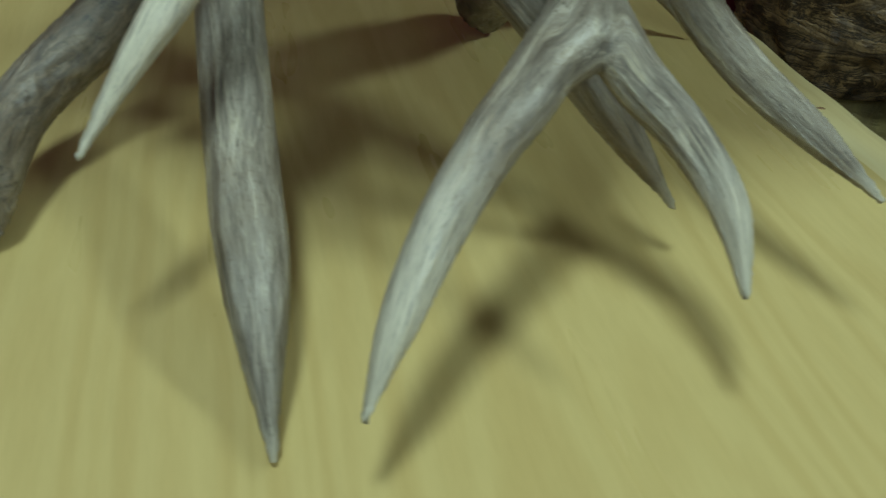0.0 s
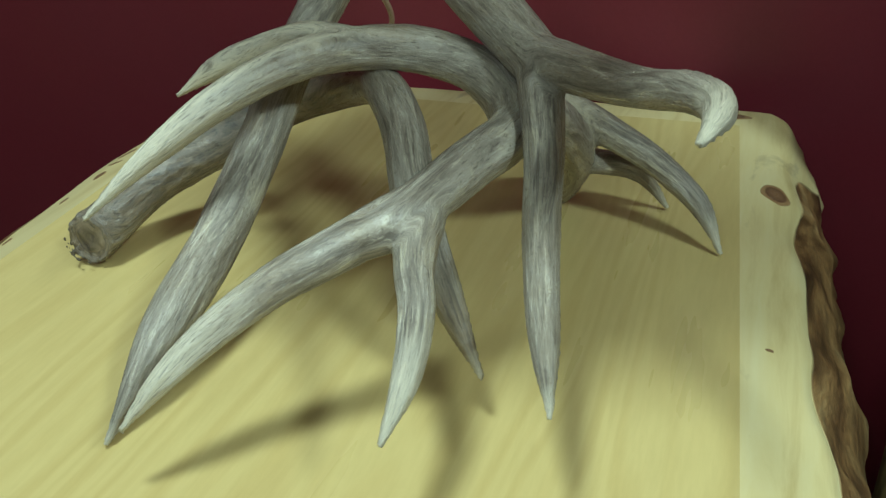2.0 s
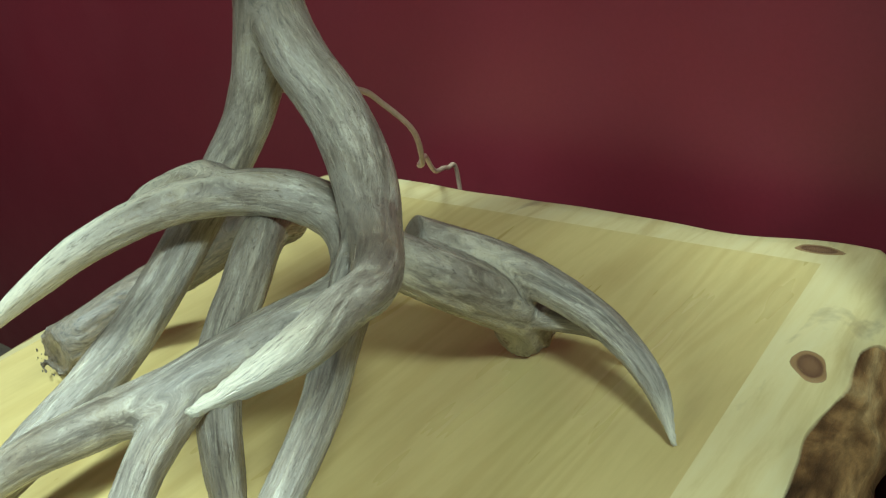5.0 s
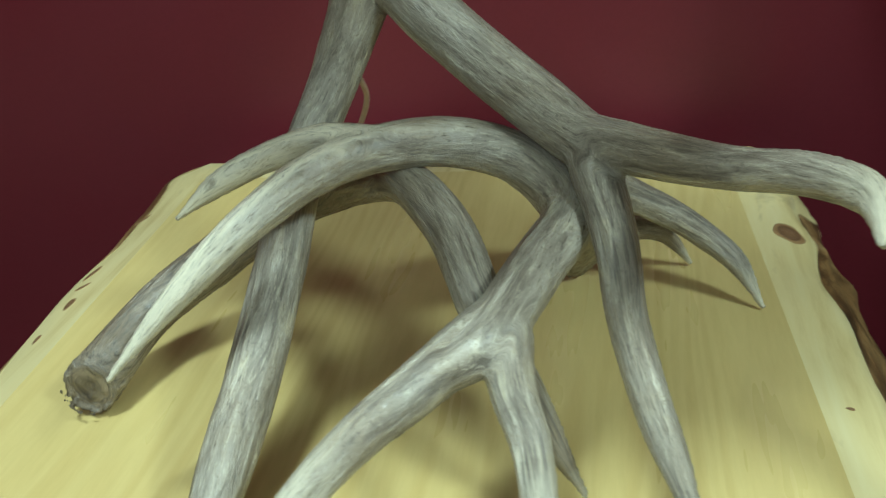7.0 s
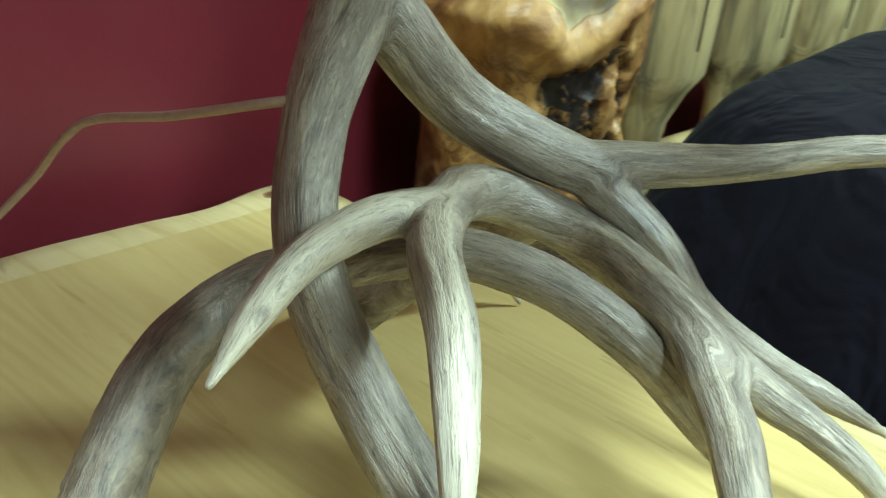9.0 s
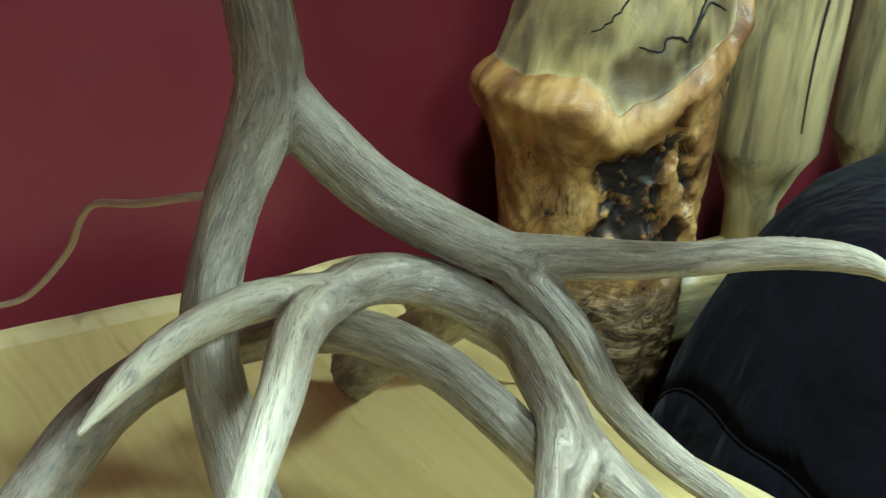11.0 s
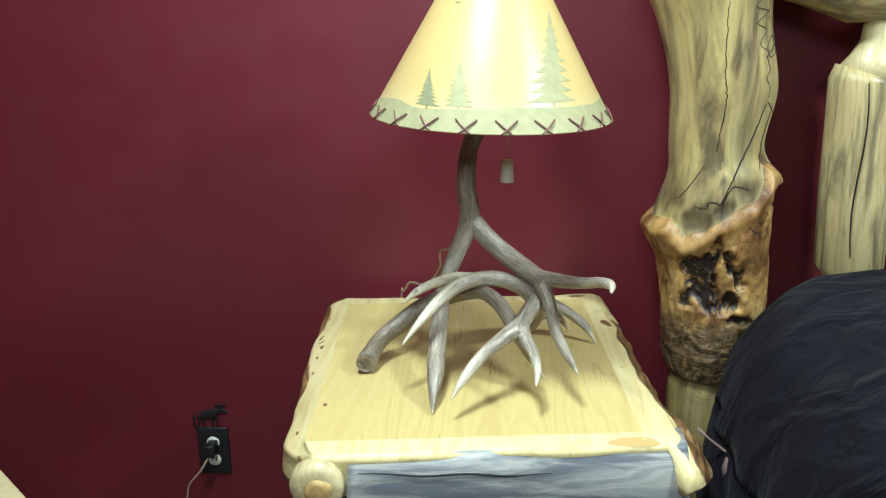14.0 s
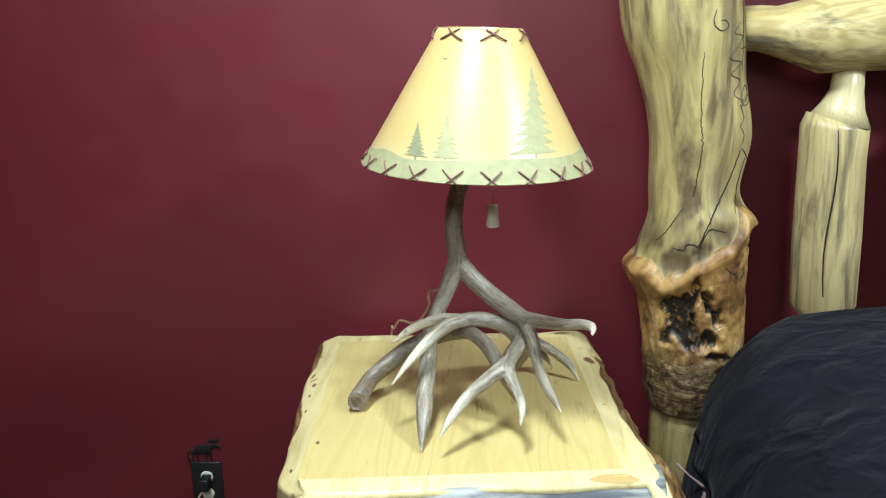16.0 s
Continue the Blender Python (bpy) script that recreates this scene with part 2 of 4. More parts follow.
def burl_wood():
    """Orange swirled burl with black crevices and a charred hollow; folded dark wood low down, pale peeled log above."""
    k = Nodes("orange_burl_wood", 0.42, 0.4)
    v = k.coords((1, 1, 0.8))
    a = k.noise(v, 7, 6, 0.6, 2.4)
    b = k.noise(v, 26, 6, 0.65, 1.0)
    c = k.noise(v, 17, 7, 0.72, 2.2)
    col = k.ramp(a, [(0.34, (0.15, 0.065, 0.022)), (0.44, (0.31, 0.155, 0.050)), (0.54, (0.44, 0.245, 0.078)), (0.66, (0.54, 0.34, 0.135))])
    col = k.mix(k.ramp(b, [(0.36, 0.45), (0.5, 0.0)]), col, (0.16, 0.07, 0.028))
    crease = k.math("ABSOLUTE", k.math("SUBTRACT", c, 0.5))
    lowmask = k.attr("folded").outputs["Fac"]
    w = k.noise(k.coords((1, 1, 3.4)), 10, 6, 0.7, 1.6)
    fold = k.math("ABSOLUTE", k.math("SUBTRACT", w, 0.5))
    rind = k.ramp(b, [(0.35, (0.09, 0.055, 0.032)), (0.5, (0.29, 0.18, 0.08)), (0.68, (0.44, 0.28, 0.125))])
    rind = k.mix(k.ramp(w, [(0.53, 0.0), (0.64, 0.55)]), rind, (0.055, 0.052, 0.055))
    rind = k.mix(k.ramp(fold, [(0.012, 0.95), (0.045, 0.0)]), rind, (0.015, 0.011, 0.010))
    col = k.mix(k.math("MULTIPLY", lowmask, 0.92), col, rind)
    dark = k.attr("char").outputs["Fac"]
    col = k.mix(k.math("MULTIPLY", k.ramp(crease, [(0.008, 1.0), (0.05, 0.0)]), k.ramp(dark, [(0.05, 0.0), (0.3, 0.9)])), col, (0.02, 0.013, 0.010))
    soot = k.math("ADD", dark, k.math("MULTIPLY", k.math("SUBTRACT", c, 0.5), 2.6))
    col = k.mix(k.ramp(soot, [(0.36, 0.0), (0.58, 0.95)]), col, (0.016, 0.015, 0.017))
    clear = k.ramp(k.math("ADD", k.attr("peeled").outputs["Fac"], k.math("MULTIPLY", k.math("SUBTRACT", b, 0.5), 0.5)), [(0.62, 0.0), (0.76, 1.0)])
    g = k.noise(k.coords((1, 1, 0.16)), 22, 6, 0.62, 0.7)
    clean = k.ramp(g, [(0.36, (0.14, 0.10, 0.05)), (0.45, (0.36, 0.27, 0.12)), (0.54, (0.50, 0.385, 0.155)), (0.66, (0.60, 0.49, 0.235))])
    grey = k.noise(k.coords((1, 1, 0.22)), 9, 5, 0.6, 0.5)
    clean = k.mix(k.ramp(grey, [(0.48, 0.0), (0.62, 0.75)]), clean, (0.17, 0.135, 0.075))
    col = k.mix(clear, col, clean)
    worn = k.math("MULTIPLY", k.attr("weathered").outputs["Fac"], k.ramp(b, [(0.36, 1.0), (0.70, 0.7)]))
    col = k.mix(worn, col, k.ramp(g, [(0.40, (0.03, 0.02, 0.012)), (0.60, (0.10, 0.066, 0.034))]))
    k.colour(col)
    h = k.math("ADD", k.math("MULTIPLY", a, k.math("SUBTRACT", 1.0, clear)), k.math("MULTIPLY", b, 0.4))
    h = k.math("ADD", h, k.math("MULTIPLY", lowmask, k.math("MULTIPLY", fold, 3.0)))
    return k.bump(h, 0.5, 0.008).m


def bedding():
    k = Nodes("navy_black_bedding", 0.9, 0.1)
    v = k.coords()
    a = k.noise(v, 5, 4)
    b = k.noise(v, 500, 3)
    c = k.noise(k.coords((1, 1, 0.5)), 9, 3, 0.5, 0.8)
    col = k.ramp(a, [(0.3, (0.0022, 0.0018, 0.0045)), (0.7, (0.0060, 0.0052, 0.0105))])
    k.colour(k.mix(0.3, col, k.ramp(b, [(0.3, (0.002, 0.002, 0.004)), (0.7, (0.012, 0.011, 0.017))])))
    k.b.inputs["Sheen Weight"].default_value = 0.03
    return k.bump(k.math("ADD", c, k.math("MULTIPLY", b, 0.01)), 0.7, 0.05).m


MAROON = wall_paint()
BOARD = pine("golden_pine_boards", (0.61, 0.475, 0.200), (0.53, 0.390, 0.150), 1.0, 0.30)
SAPWOOD = pine("cream_pine_edge", (0.66, 0.56, 0.32), (0.50, 0.38, 0.19), 1.6, 0.32, (0.20, 0.13, 0.07), 0.35)
BLUESTAIN = pine("blue_stained_pine", (0.37, 0.36, 0.325), (0.17, 0.185, 0.20), 1.4, 0.34, (0.07, 0.08, 0.10), 0.85, "x")
LOGWOOD = pine("peeled_log_pine", (0.60, 0.49, 0.25), (0.40, 0.29, 0.13), 1.3, 0.33, (0.10, 0.085, 0.06), 0.75, "z")
RAILWOOD = pine("peeled_rail_pine", (0.62, 0.50, 0.24), (0.42, 0.30, 0.12), 1.3, 0.30, (0.09, 0.08, 0.06), 0.8, "x")
TENON = pine("pale_tenon_pine", (0.66, 0.56, 0.32), (0.52, 0.42, 0.22), 2.0, 0.38, axis="z")
GOLDKNOT = plain("golden_knot", (0.50, 0.33, 0.13), 0.35, vary=0.3, scale=70)
BARK = bark_edge()
KNOT = knot_wood()
ANTLER = antler_bone()
SHADE = parchment()
TREEPRINT = plain("faded_green_grey_print", (0.25, 0.255, 0.145), 0.6, vary=0.15, scale=60)
HAZEPRINT = plain("faint_green_grey_print", (0.37, 0.35, 0.19), 0.6, vary=0.12, scale=60)
LACE = plain("dark_red_leather_lace", (0.19, 0.085, 0.07), 0.32, spec=0.5, vary=0.3, scale=300)
BLACK = plain("black_iron", (0.012, 0.012, 0.013), 0.45, vary=0.3, scale=120)
IVORY = plain("ivory_plastic", (0.66, 0.64, 0.56), 0.35, vary=0.05, scale=80)
TRACK = plain("grey_brown_track", (0.085, 0.068, 0.05), 0.7, vary=0.3, scale=200)
DARKHOLE = plain("dark_slot", (0.01, 0.01, 0.01), 0.7, vary=0.1)
CORD = plain("tan_cord_plastic", (0.42, 0.29, 0.21), 0.4, vary=0.12, scale=200)
BRASS = plain("antique_brass", (0.42, 0.30, 0.14), 0.3, 1.0, vary=0.15, scale=200)
BURL = burl_wood()
BEDDING = bedding()
SHEET = plain("white_sheet", (0.75, 0.75, 0.72), 0.85, vary=0.06, scale=20, bump=0.3, dist=0.003)
PINK = plain("dusty_pink_fibre", (0.24, 0.15, 0.14), 0.8, vary=0.3, scale=240, bump=0.5, dist=0.002)
STRAW = plain("grey_green_fibre", (0.20, 0.20, 0.15), 0.8, vary=0.3, scale=240)
CEILING = plain("tan_ceiling_paint", (0.36, 0.34, 0.30), 0.85, vary=0.04, scale=30)
CARPET = plain("brown_carpet", (0.14, 0.11, 0.08), 0.95, vary=0.25, scale=300, bump=0.6, dist=0.004)
CANVAS = plain("grey_green_canvas", (0.42, 0.42, 0.34), 0.7, vary=0.1, scale=200)


# ---- mesh tools ----
def mesh_of(name, bm, material, smooth=True):
    me = bpy.data.meshes.new(name)
    bmesh.ops.recalc_face_normals(bm, faces=bm.faces)
    for f in bm.faces:
        f.smooth = smooth
    bm.to_mesh(me)
    bm.free()
    for m in material if isinstance(material, (list, tuple)) else [material]:
        me.materials.append(m)
    return me


def part(name, bm, material, parent=None, label="", smooth=True):
    ob = new(name, mesh_of(name, bm, material, smooth))
    ob.parent = parent
    return tagged(ob, label)


def thing(name, at, label, category, group="", kind=""):
    ob = new(name)
    ob.empty_display_size = 0.05
    ob.matrix_world = pose(*at)
    bpy.context.view_layer.update()
    return tagged(ob, label, category, group, kind)


def box(bm, lo, hi, bevel=0.0):
    made = bmesh.ops.create_cube(bm, size=1.0)["verts"]
    for v in made:
        v.co = Vector([l + (c + 0.5) * (h - l) for c, l, h in zip(v.co, lo, hi)])
    if bevel:
        edges = list({e for v in made for e in v.link_edges})
        bmesh.ops.bevel(bm, geom=edges, offset=bevel, segments=2, profile=0.6, affect="EDGES")
    return bm


def spline(nodes, n):
    """Catmull-Rom through rows of numbers."""
    c = np.array(nodes, float)
    q = np.vstack([2 * c[0] - c[1], c, 2 * c[-1] - c[-2]])
    q[0, 3:], q[-1, 3:] = c[0, 3:], c[-1, 3:]
    u = np.linspace(0, len(c) - 1 - 1e-9, n)
    i = u.astype(int)
    w = (u - i)[:, None]
    a, b, d, e = q[i], q[i + 1], q[i + 2], q[i + 3]
    return 0.5 * (2 * b + (d - a) * w + (2 * a - 5 * b + 4 * d - e) * w * w + (3 * b - a - 3 * d + e) * w ** 3)


def tube(bm, pts, radii, sides=12, flat=None):
    """A closed tube along points; flat: (direction, factor) squeezes it across that direction."""
    pts = [Vector(p) for p in pts]
    up, rings = Vector((0.31, 0.17, 0.94)), []
    for k, p in enumerate(pts):
        way = (pts[min(k + 1, len(pts) - 1)] - pts[max(k - 1, 0)]).normalized()
        side = way.cross(up)
        side = side.normalized() if side.length > 1e-3 else way.orthogonal().normalized()
        up = side.cross(way).normalized()
        ring = []
        for s in range(sides):
            a = 2 * math.pi * s / sides
            off = (side * math.cos(a) + up * math.sin(a)) * radii[k]
            if flat:
                d = Vector(flat[0])
                off -= d * off.dot(d) * (1 - flat[1])
            ring.append(bm.verts.new(p + off))
        rings.append(ring)
    for a, b in zip(rings[:-1], rings[1:]):
        for s in range(sides):
            bm.faces.new((a[s], a[(s + 1) % sides], b[(s + 1) % sides], b[s]))
    bm.faces.new(rings[0][::-1])
    bm.faces.new(rings[-1])
    return bm


def lathe(bm, profile, sides=32, centre=(0, 0, 0), wobble=0.0, seed=0.0):
    """Rows of radius and height, turned about z."""
    rings = []
    for r, z in profile:
        ring = []
        for s in range(sides):
            a = 2 * math.pi * s / sides
            k = 1 + wobble * noise.noise(Vector((math.cos(a) * 1.4 + seed, math.sin(a) * 1.4, z * 6)))
            ring.append(bm.verts.new((centre[0] + r * k * math.cos(a), centre[1] + r * k * math.sin(a), centre[2] + z)))
        rings.append(ring)
    for a, b in zip(rings[:-1], rings[1:]):
        for s in range(sides):
            bm.faces.new((a[s], a[(s + 1) % sides], b[(s + 1) % sides], b[s]))
    bm.faces.new(rings[0][::-1])
    bm.faces.new(rings[-1])
    return bm


# ---- the room ----
W, E_, S, H = ROOM


def slab(name, lo, hi, material, label, category):
    return tagged(part(name, box(bmesh.new(), lo, hi), material, None, "", False), label, category, "", "structure")


slab("wall_north", (W - 0.1, WALL, 0), (E_ + 0.1, WALL + 0.12, H), MAROON, "maroon painted wall behind the bedside table", "wall")
slab("wall_south", (W - 0.1, S - 0.12, 0), (E_ + 0.1, S, H), MAROON, "plain maroon painted wall closing the room", "wall")
slab("wall_west", (W - 0.12, S, 0), (W, WALL, H), MAROON, "plain maroon painted side wall", "wall")
slab("wall_east", (E_, S, 0), (E_ + 0.12, WALL, H), MAROON, "plain maroon painted side wall", "wall")
slab("floor", (W, S, -0.1), (E_, WALL, 0), CARPET, "brown carpeted floor of the room", "floor")
slab("ceiling", (W, S, H), (E_, WALL, H + 0.1), CEILING, "plain tan painted ceiling of the room", "ceiling")

# ---- bedside table ----
table = thing("bedside_table", (0.05, 0.25, 0), "live-edge pine bedside table with golden clear finish", "bedside table")
XF = Matrix.Translation((-0.05, -0.25, 0))


def tpart(name, bm, material, label="", smooth=True, parent=None):
    """A part given in room coordinates, moved under the table."""
    bmesh.ops.transform(bm, matrix=XF, verts=bm.verts)
    return part(name, bm, material, parent or table, label, smooth)


def left_edge(y):
    return -0.268 + 0.036 * max(0.0, (0.40 - y) / 0.53) + 0.002 * math.sin(y * 19) + 0.001 * math.sin(y * 47 + 1)


def right_edge(y):
    base = float(np.interp(y, (-0.1, -0.04, 0.10, 0.25, 0.43, 0.53, 0.60), (0.405, 0.402, 0.382, 0.366, 0.363, 0.355, 0.352)))
    return base - 0.008 * math.exp(-((y - 0.36) / 0.05) ** 2) + 0.003 * math.sin(y * 23 + 0.6) + 0.0015 * math.sin(y * 61)


BACK, FRONT = 0.604, -0.128
INNER = ((-0.219, 0.545), (-0.201, -0.094), (0.340, -0.058), (0.307, 0.572))   # the flat middle of the top


def outline():
    """Outer edge of the top, with the matching place on the flat middle and the outward flare of the side."""
    rows = []

    def lerp(a, b, u):
        return (a[0] + (b[0] - a[0]) * u, a[1] + (b[1] - a[1]) * u)

    n = 128
    for k in range(n):       # left side, back to front
        u = k / n
        y = BACK + (FRONT - BACK) * u
        corner = 0.035 * max(0, 1 - u / 0.06) ** 2 + 0.05 * max(0, (u - 0.9) / 0.1) ** 2
        rows.append(((left_edge(y) + corner, y), lerp(INNER[0], INNER[1], u), 0.010 + 0.003 * math.sin(y * 13), "left"))
    for k in range(n):       # front, left to right
        u = k / n
        x = left_edge(FRONT) + 0.05 + (right_edge(FRONT) - 0.02 - left_edge(FRONT) - 0.05) * u
        rows.append(((x, FRONT + 0.046 * u + 0.002 * math.sin(x * 21)), lerp(INNER[1], INNER[2], u), 0.002, "front"))
    for k in range(n):       # right side, front to back
        u = k / n
        y = FRONT + 0.046 + (BACK - FRONT - 0.046) * u
        corner = 0.02 * max(0, 1 - u / 0.05) ** 2 + 0.016 * max(0, (u - 0.96) / 0.04) ** 2
        flare = 0.042 + 0.014 * max(0, math.sin(y * 9 + 2.0)) + 0.004 * math.sin(y * 37)
        rows.append(((right_edge(y) - corner, y), lerp(INNER[2], INNER[3], u), flare * (1 - 0.6 * max(0, (u - 0.8) / 0.2)), "right"))
    for k in range(n):       # back, right to left
        u = k / n
        x = right_edge(BACK) - 0.016 + (left_edge(BACK) + 0.035 - right_edge(BACK) + 0.016) * u
        rows.append(((x, BACK + 0.002 * math.sin(x * 17)), lerp(INNER[3], INNER[0], u), 0.004, "back"))
    # the back edge runs slightly askew and swells round the corner knot
    return [((o[0], o[1] + (0.002 + 0.026 * (o[0] - 0.05) + 0.015 * math.exp(-((o[0] - 0.31) / 0.055) ** 2)) * max(0.0, o[1] / BACK) ** 4), i, fl, s) for o, i, fl, s in rows]


def slab_edge():
    """Bevelled border, rounded lip and flaring live edge of the slab."""
    bm = bmesh.new()
    rows, rings = outline(), []
    n = len(rows)
    for k, (o, i, flare, side) in enumerate(rows):
        a, b = rows[k - 1][0], rows[(k + 1) % n][0]
        nx, ny = (b[1] - a[1]), -(b[0] - a[0])
        l = math.hypot(nx, ny) or 1
        nx, ny = nx / l, ny / l
        w = noise.noise(Vector((o[0] * 14, o[1] * 14, 3.0)))
        back_corner = min(1.0, max(0.0, (BACK - o[1]) / 0.10)) if side in ("left", "right") else 0.0
        dip = {"left": 0.003 + 0.013 * back_corner, "right": 0.003 + 0.005 * back_corner, "front": 0.008, "back": 0.003}[side] + 0.002 * w
        mid = ((o[0] + i[0]) / 2, (o[1] + i[1]) / 2)
        rough = 0.006 * noise.noise(Vector((o[0] * 40, o[1] * 40, 8.0))) if side == "right" else 0.0015 * w
        levels = [((i[0], i[1]), 0, TOP), (mid, 0, TOP - 0.5 * dip), (o, -0.006, TOP - dip), (o, 0.0, TOP - dip - 0.003),
                  (o, 0.004, TOP - dip - 0.009), (o, flare * 0.35 + rough, TOP - 0.027), (o, flare * 0.75 - rough, TOP - 0.045),
                  (o, flare + rough, TOP - 0.064), (o, flare * 0.8, TOP - 0.078), (o, -0.03, TOP - 0.082)]
        rings.append([bm.verts.new((p[0] + nx * s, p[1] + ny * s, z)) for p, s, z in levels])
    for k in range(n):
        a, b = rings[k], rings[(k + 1) % n]
        for j in range(len(a) - 1):
            bm.faces.new((a[j], b[j], b[j + 1], a[j + 1]))
    bm.faces.new([r[-1] for r in rings])
    grow = []
    for o, i, flare, side in rows:
        near = min(1, max(0, (0.57 - o[1]) / 0.08)) * min(1, max(0, (o[1] + 0.10) / 0.05))
        full = {"right": near, "left": 0.8, "front": 0.0, "back": 0.0}[side]
        if side == "left":
            grow += [0.0, 0.2, 0.46, 0.52, 0.54, 0.55, 0.55, 0.55, 0.55, 0.55]
        else:
            grow += [full * g for g in (0.0, 0.0, 0.0, 0.15, 0.45, 0.85, 1.0, 1.0, 1.0, 1.0)]
    return bm, grow


bm, grow = slab_edge()
border = tpart("live_edge_border", bm, BARK, "cream sapwood border with rough brown inner bark along the side")
border.data.attributes.new("bark", "FLOAT", "POINT").data.foreach_set("value", np.array(grow, np.float32))
from mathutils.bvhtree import BVHTree
BORDER_TREE = BVHTree.FromPolygons([v.co - XF.translation for v in border.data.vertices], [tuple(p.vertices) for p in border.data.polygons])
cuts = (0.0, 0.155, 0.33, 0.49, 0.66, 0.84, 1.0)
for u0, u1 in zip(cuts[:-1], cuts[1:]):
    bm = bmesh.new()
    (ax, ay), (bx, by), (cx, cy), (dx, dy) = INNER
    rim = [(ax + (dx - ax) * u0, ay + (dy - ay) * u0), (bx + (cx - bx) * u0, by + (cy - by) * u0),
           (bx + (cx - bx) * u1, by + (cy - by) * u1), (ax + (dx - ax) * u1, ay + (dy - ay) * u1)]
    lo = [bm.verts.new((x, y, TOP - 0.03)) for x, y in rim]
    hi = [bm.verts.new((x, y, TOP)) for x, y in rim]
    bm.faces.new(hi)
    bm.faces.new(lo[::-1])
    for k in range(4):
        bm.faces.new((lo[k], lo[(k + 1) % 4], hi[(k + 1) % 4], hi[k]))
    tpart("board", bm, BOARD, "", False)


def knot(x, y, rx, ry, turn, wood=None, label="dark brown knot in the pine"):
    """A round of dark wood let into the border, lying on its slope."""
    place, normal = BORDER_TREE.ray_cast(Vector((x, y, 2.0)), Vector((0, 0, -1)))[:2]
    if place is None or place.z < TOP - 0.05:
        place, normal = Vector((x, y, TOP)), Vector((0, 0, 1))
    bm = bmesh.new()
    rings = []
    for r, h in ((1.0, 0.0), (0.92, 0.35), (0.6, 0.15), (0.25, 0.3)):
        rings.append([bm.verts.new((r * math.cos(a) * (1 + 0.12 * math.sin(3 * a + x * 50)), r * math.sin(a), h)) for a in [2 * math.pi * s / 20 for s in range(20)]])
    for a, b in zip(rings[:-1], rings[1:]):
        for s in range(20):
            bm.faces.new((a[s], a[(s + 1) % 20], b[(s + 1) % 20], b[s]))
    bm.faces.new(rings[-1])
    ob = part("knot", bm, wood or KNOT, table, label)
    tilt = Vector((0, 0, 1)).rotation_difference(normal).to_matrix().to_4x4()
    ob.matrix_local = XF @ Matrix.Translation(place) @ tilt @ pose(0, 0, -0.0003, 0, 0, turn) @ Matrix.Diagonal((rx, ry, 0.0022, 1))


knot(0.297, 0.598, 0.020, 0.009, 4)
knot(0.344, 0.437, 0.012, 0.017, 20)
knot(-0.189, 0.038, 0.004, 0.007, 10)
knot(0.325, -0.078, 0.042, 0.010, 3, GOLDKNOT, "pale golden knot at the front edge")
knot(0.345, 0.205, 0.003, 0.0015, 0)
knot(-0.242, 0.315, 0.005, 0.010, 8)
for x, y, rx, ry, turn in ((-0.256, 0.478, 0.010, 0.004, 35), (-0.253, 0.372, 0.004, 0.013, -14), (-0.247, 0.345, 0.008, 0.003, 20), (-0.243, 0.266, 0.003, 0.007, 5)):
    knot(x, y, rx, ry, turn, None, "dark weathered spot in the sapwood")
knot(-0.238, 0.190, 0.003, 0.006, 0)
knot(-0.221, -0.050, 0.003, 0.007, 12)

# body under the top: log posts, side boards, blue-stained drawer fronts
for x, y in ((-0.19, -0.07), (0.32, -0.06), (-0.20, 0.53), (0.30, 0.53)):
    bm = lathe(bmesh.new(), [(0.036, 0.0), (0.042, 0.01), (0.040, 0.2), (0.043, 0.42), (0.040, 0.612), (0.034, 0.618)], 20, (x, y, 0), 0.12, x * 9)
    tpart("leg", bm, LOGWOOD)
for x0, x1 in ((-0.235, -0.205), (0.325, 0.355)):
    tpart("side_panel", box(bmesh.new(), (x0, -0.02, 0.08), (x1, 0.5, 0.615), 0.004), BOARD, "", False)
tpart("back_panel", box(bmesh.new(), (-0.2, 0.54, 0.08), (0.32, 0.56, 0.615), 0.003), BOARD, "", False)


def slab_front(z0, z1):
    """A half-log drawer front, bulging and uneven along its edges."""
    bm = bmesh.new()
    cols = []
    for k in range(41):
        u = k / 40
        x = -0.128 + 0.536 * u
        col = []
        for j in range(9):
            a = j / 8
            bulge = math.sin(math.pi * min(1, max(0, a))) ** 0.6
            w = noise.noise(Vector((x * 9, a * 2.2, z0)))
            z = z1 + (z0 - z1) * a + 0.006 * noise.noise(Vector((x * 7, a, 5.0)))
            col.append(bm.verts.new((x, -0.119 + 0.044 * u - 0.036 * bulge + 0.004 * w, z)))
        col.append(bm.verts.new((x, -0.02, z0)))
        col.append(bm.verts.new((x, -0.02, z1)))
        cols.append(col)
    for a, b in zip(cols[:-1], cols[1:]):
        for j in range(len(a)):
            bm.faces.new((a[j], b[j], b[(j + 1) % len(a)], a[(j + 1) % len(a)]))
    bm.faces.new(cols[0])
    bm.faces.new(cols[-1][::-1])
    return bm


drawer = tpart("drawer_front", slab_front(0.50, 0.6885), BLUESTAIN, "blue-stained half-log drawer front with a drying crack")
tpart("drawer_front", slab_front(0.30, 0.485), BLUESTAIN)
tpart("drawer_front", slab_front(0.10, 0.285), BLUESTAIN)
bm = bmesh.new()
pts = [(-0.11 + 0.30 * u, -0.1415 + 0.028 * u - 0.007 * u, 0.671 - 0.012 * u ** 0.6 + 0.002 * math.sin(u * 14)) for u in [k / 24 for k in range(25)]]
tube(bm, pts, [0.0006 + 0.0012 * math.sin(math.pi * k / 24) for k in range(25)], 6)
part("drying_crack", bm, DARKHOLE, drawer, "thin dark drying crack").matrix_local = XF
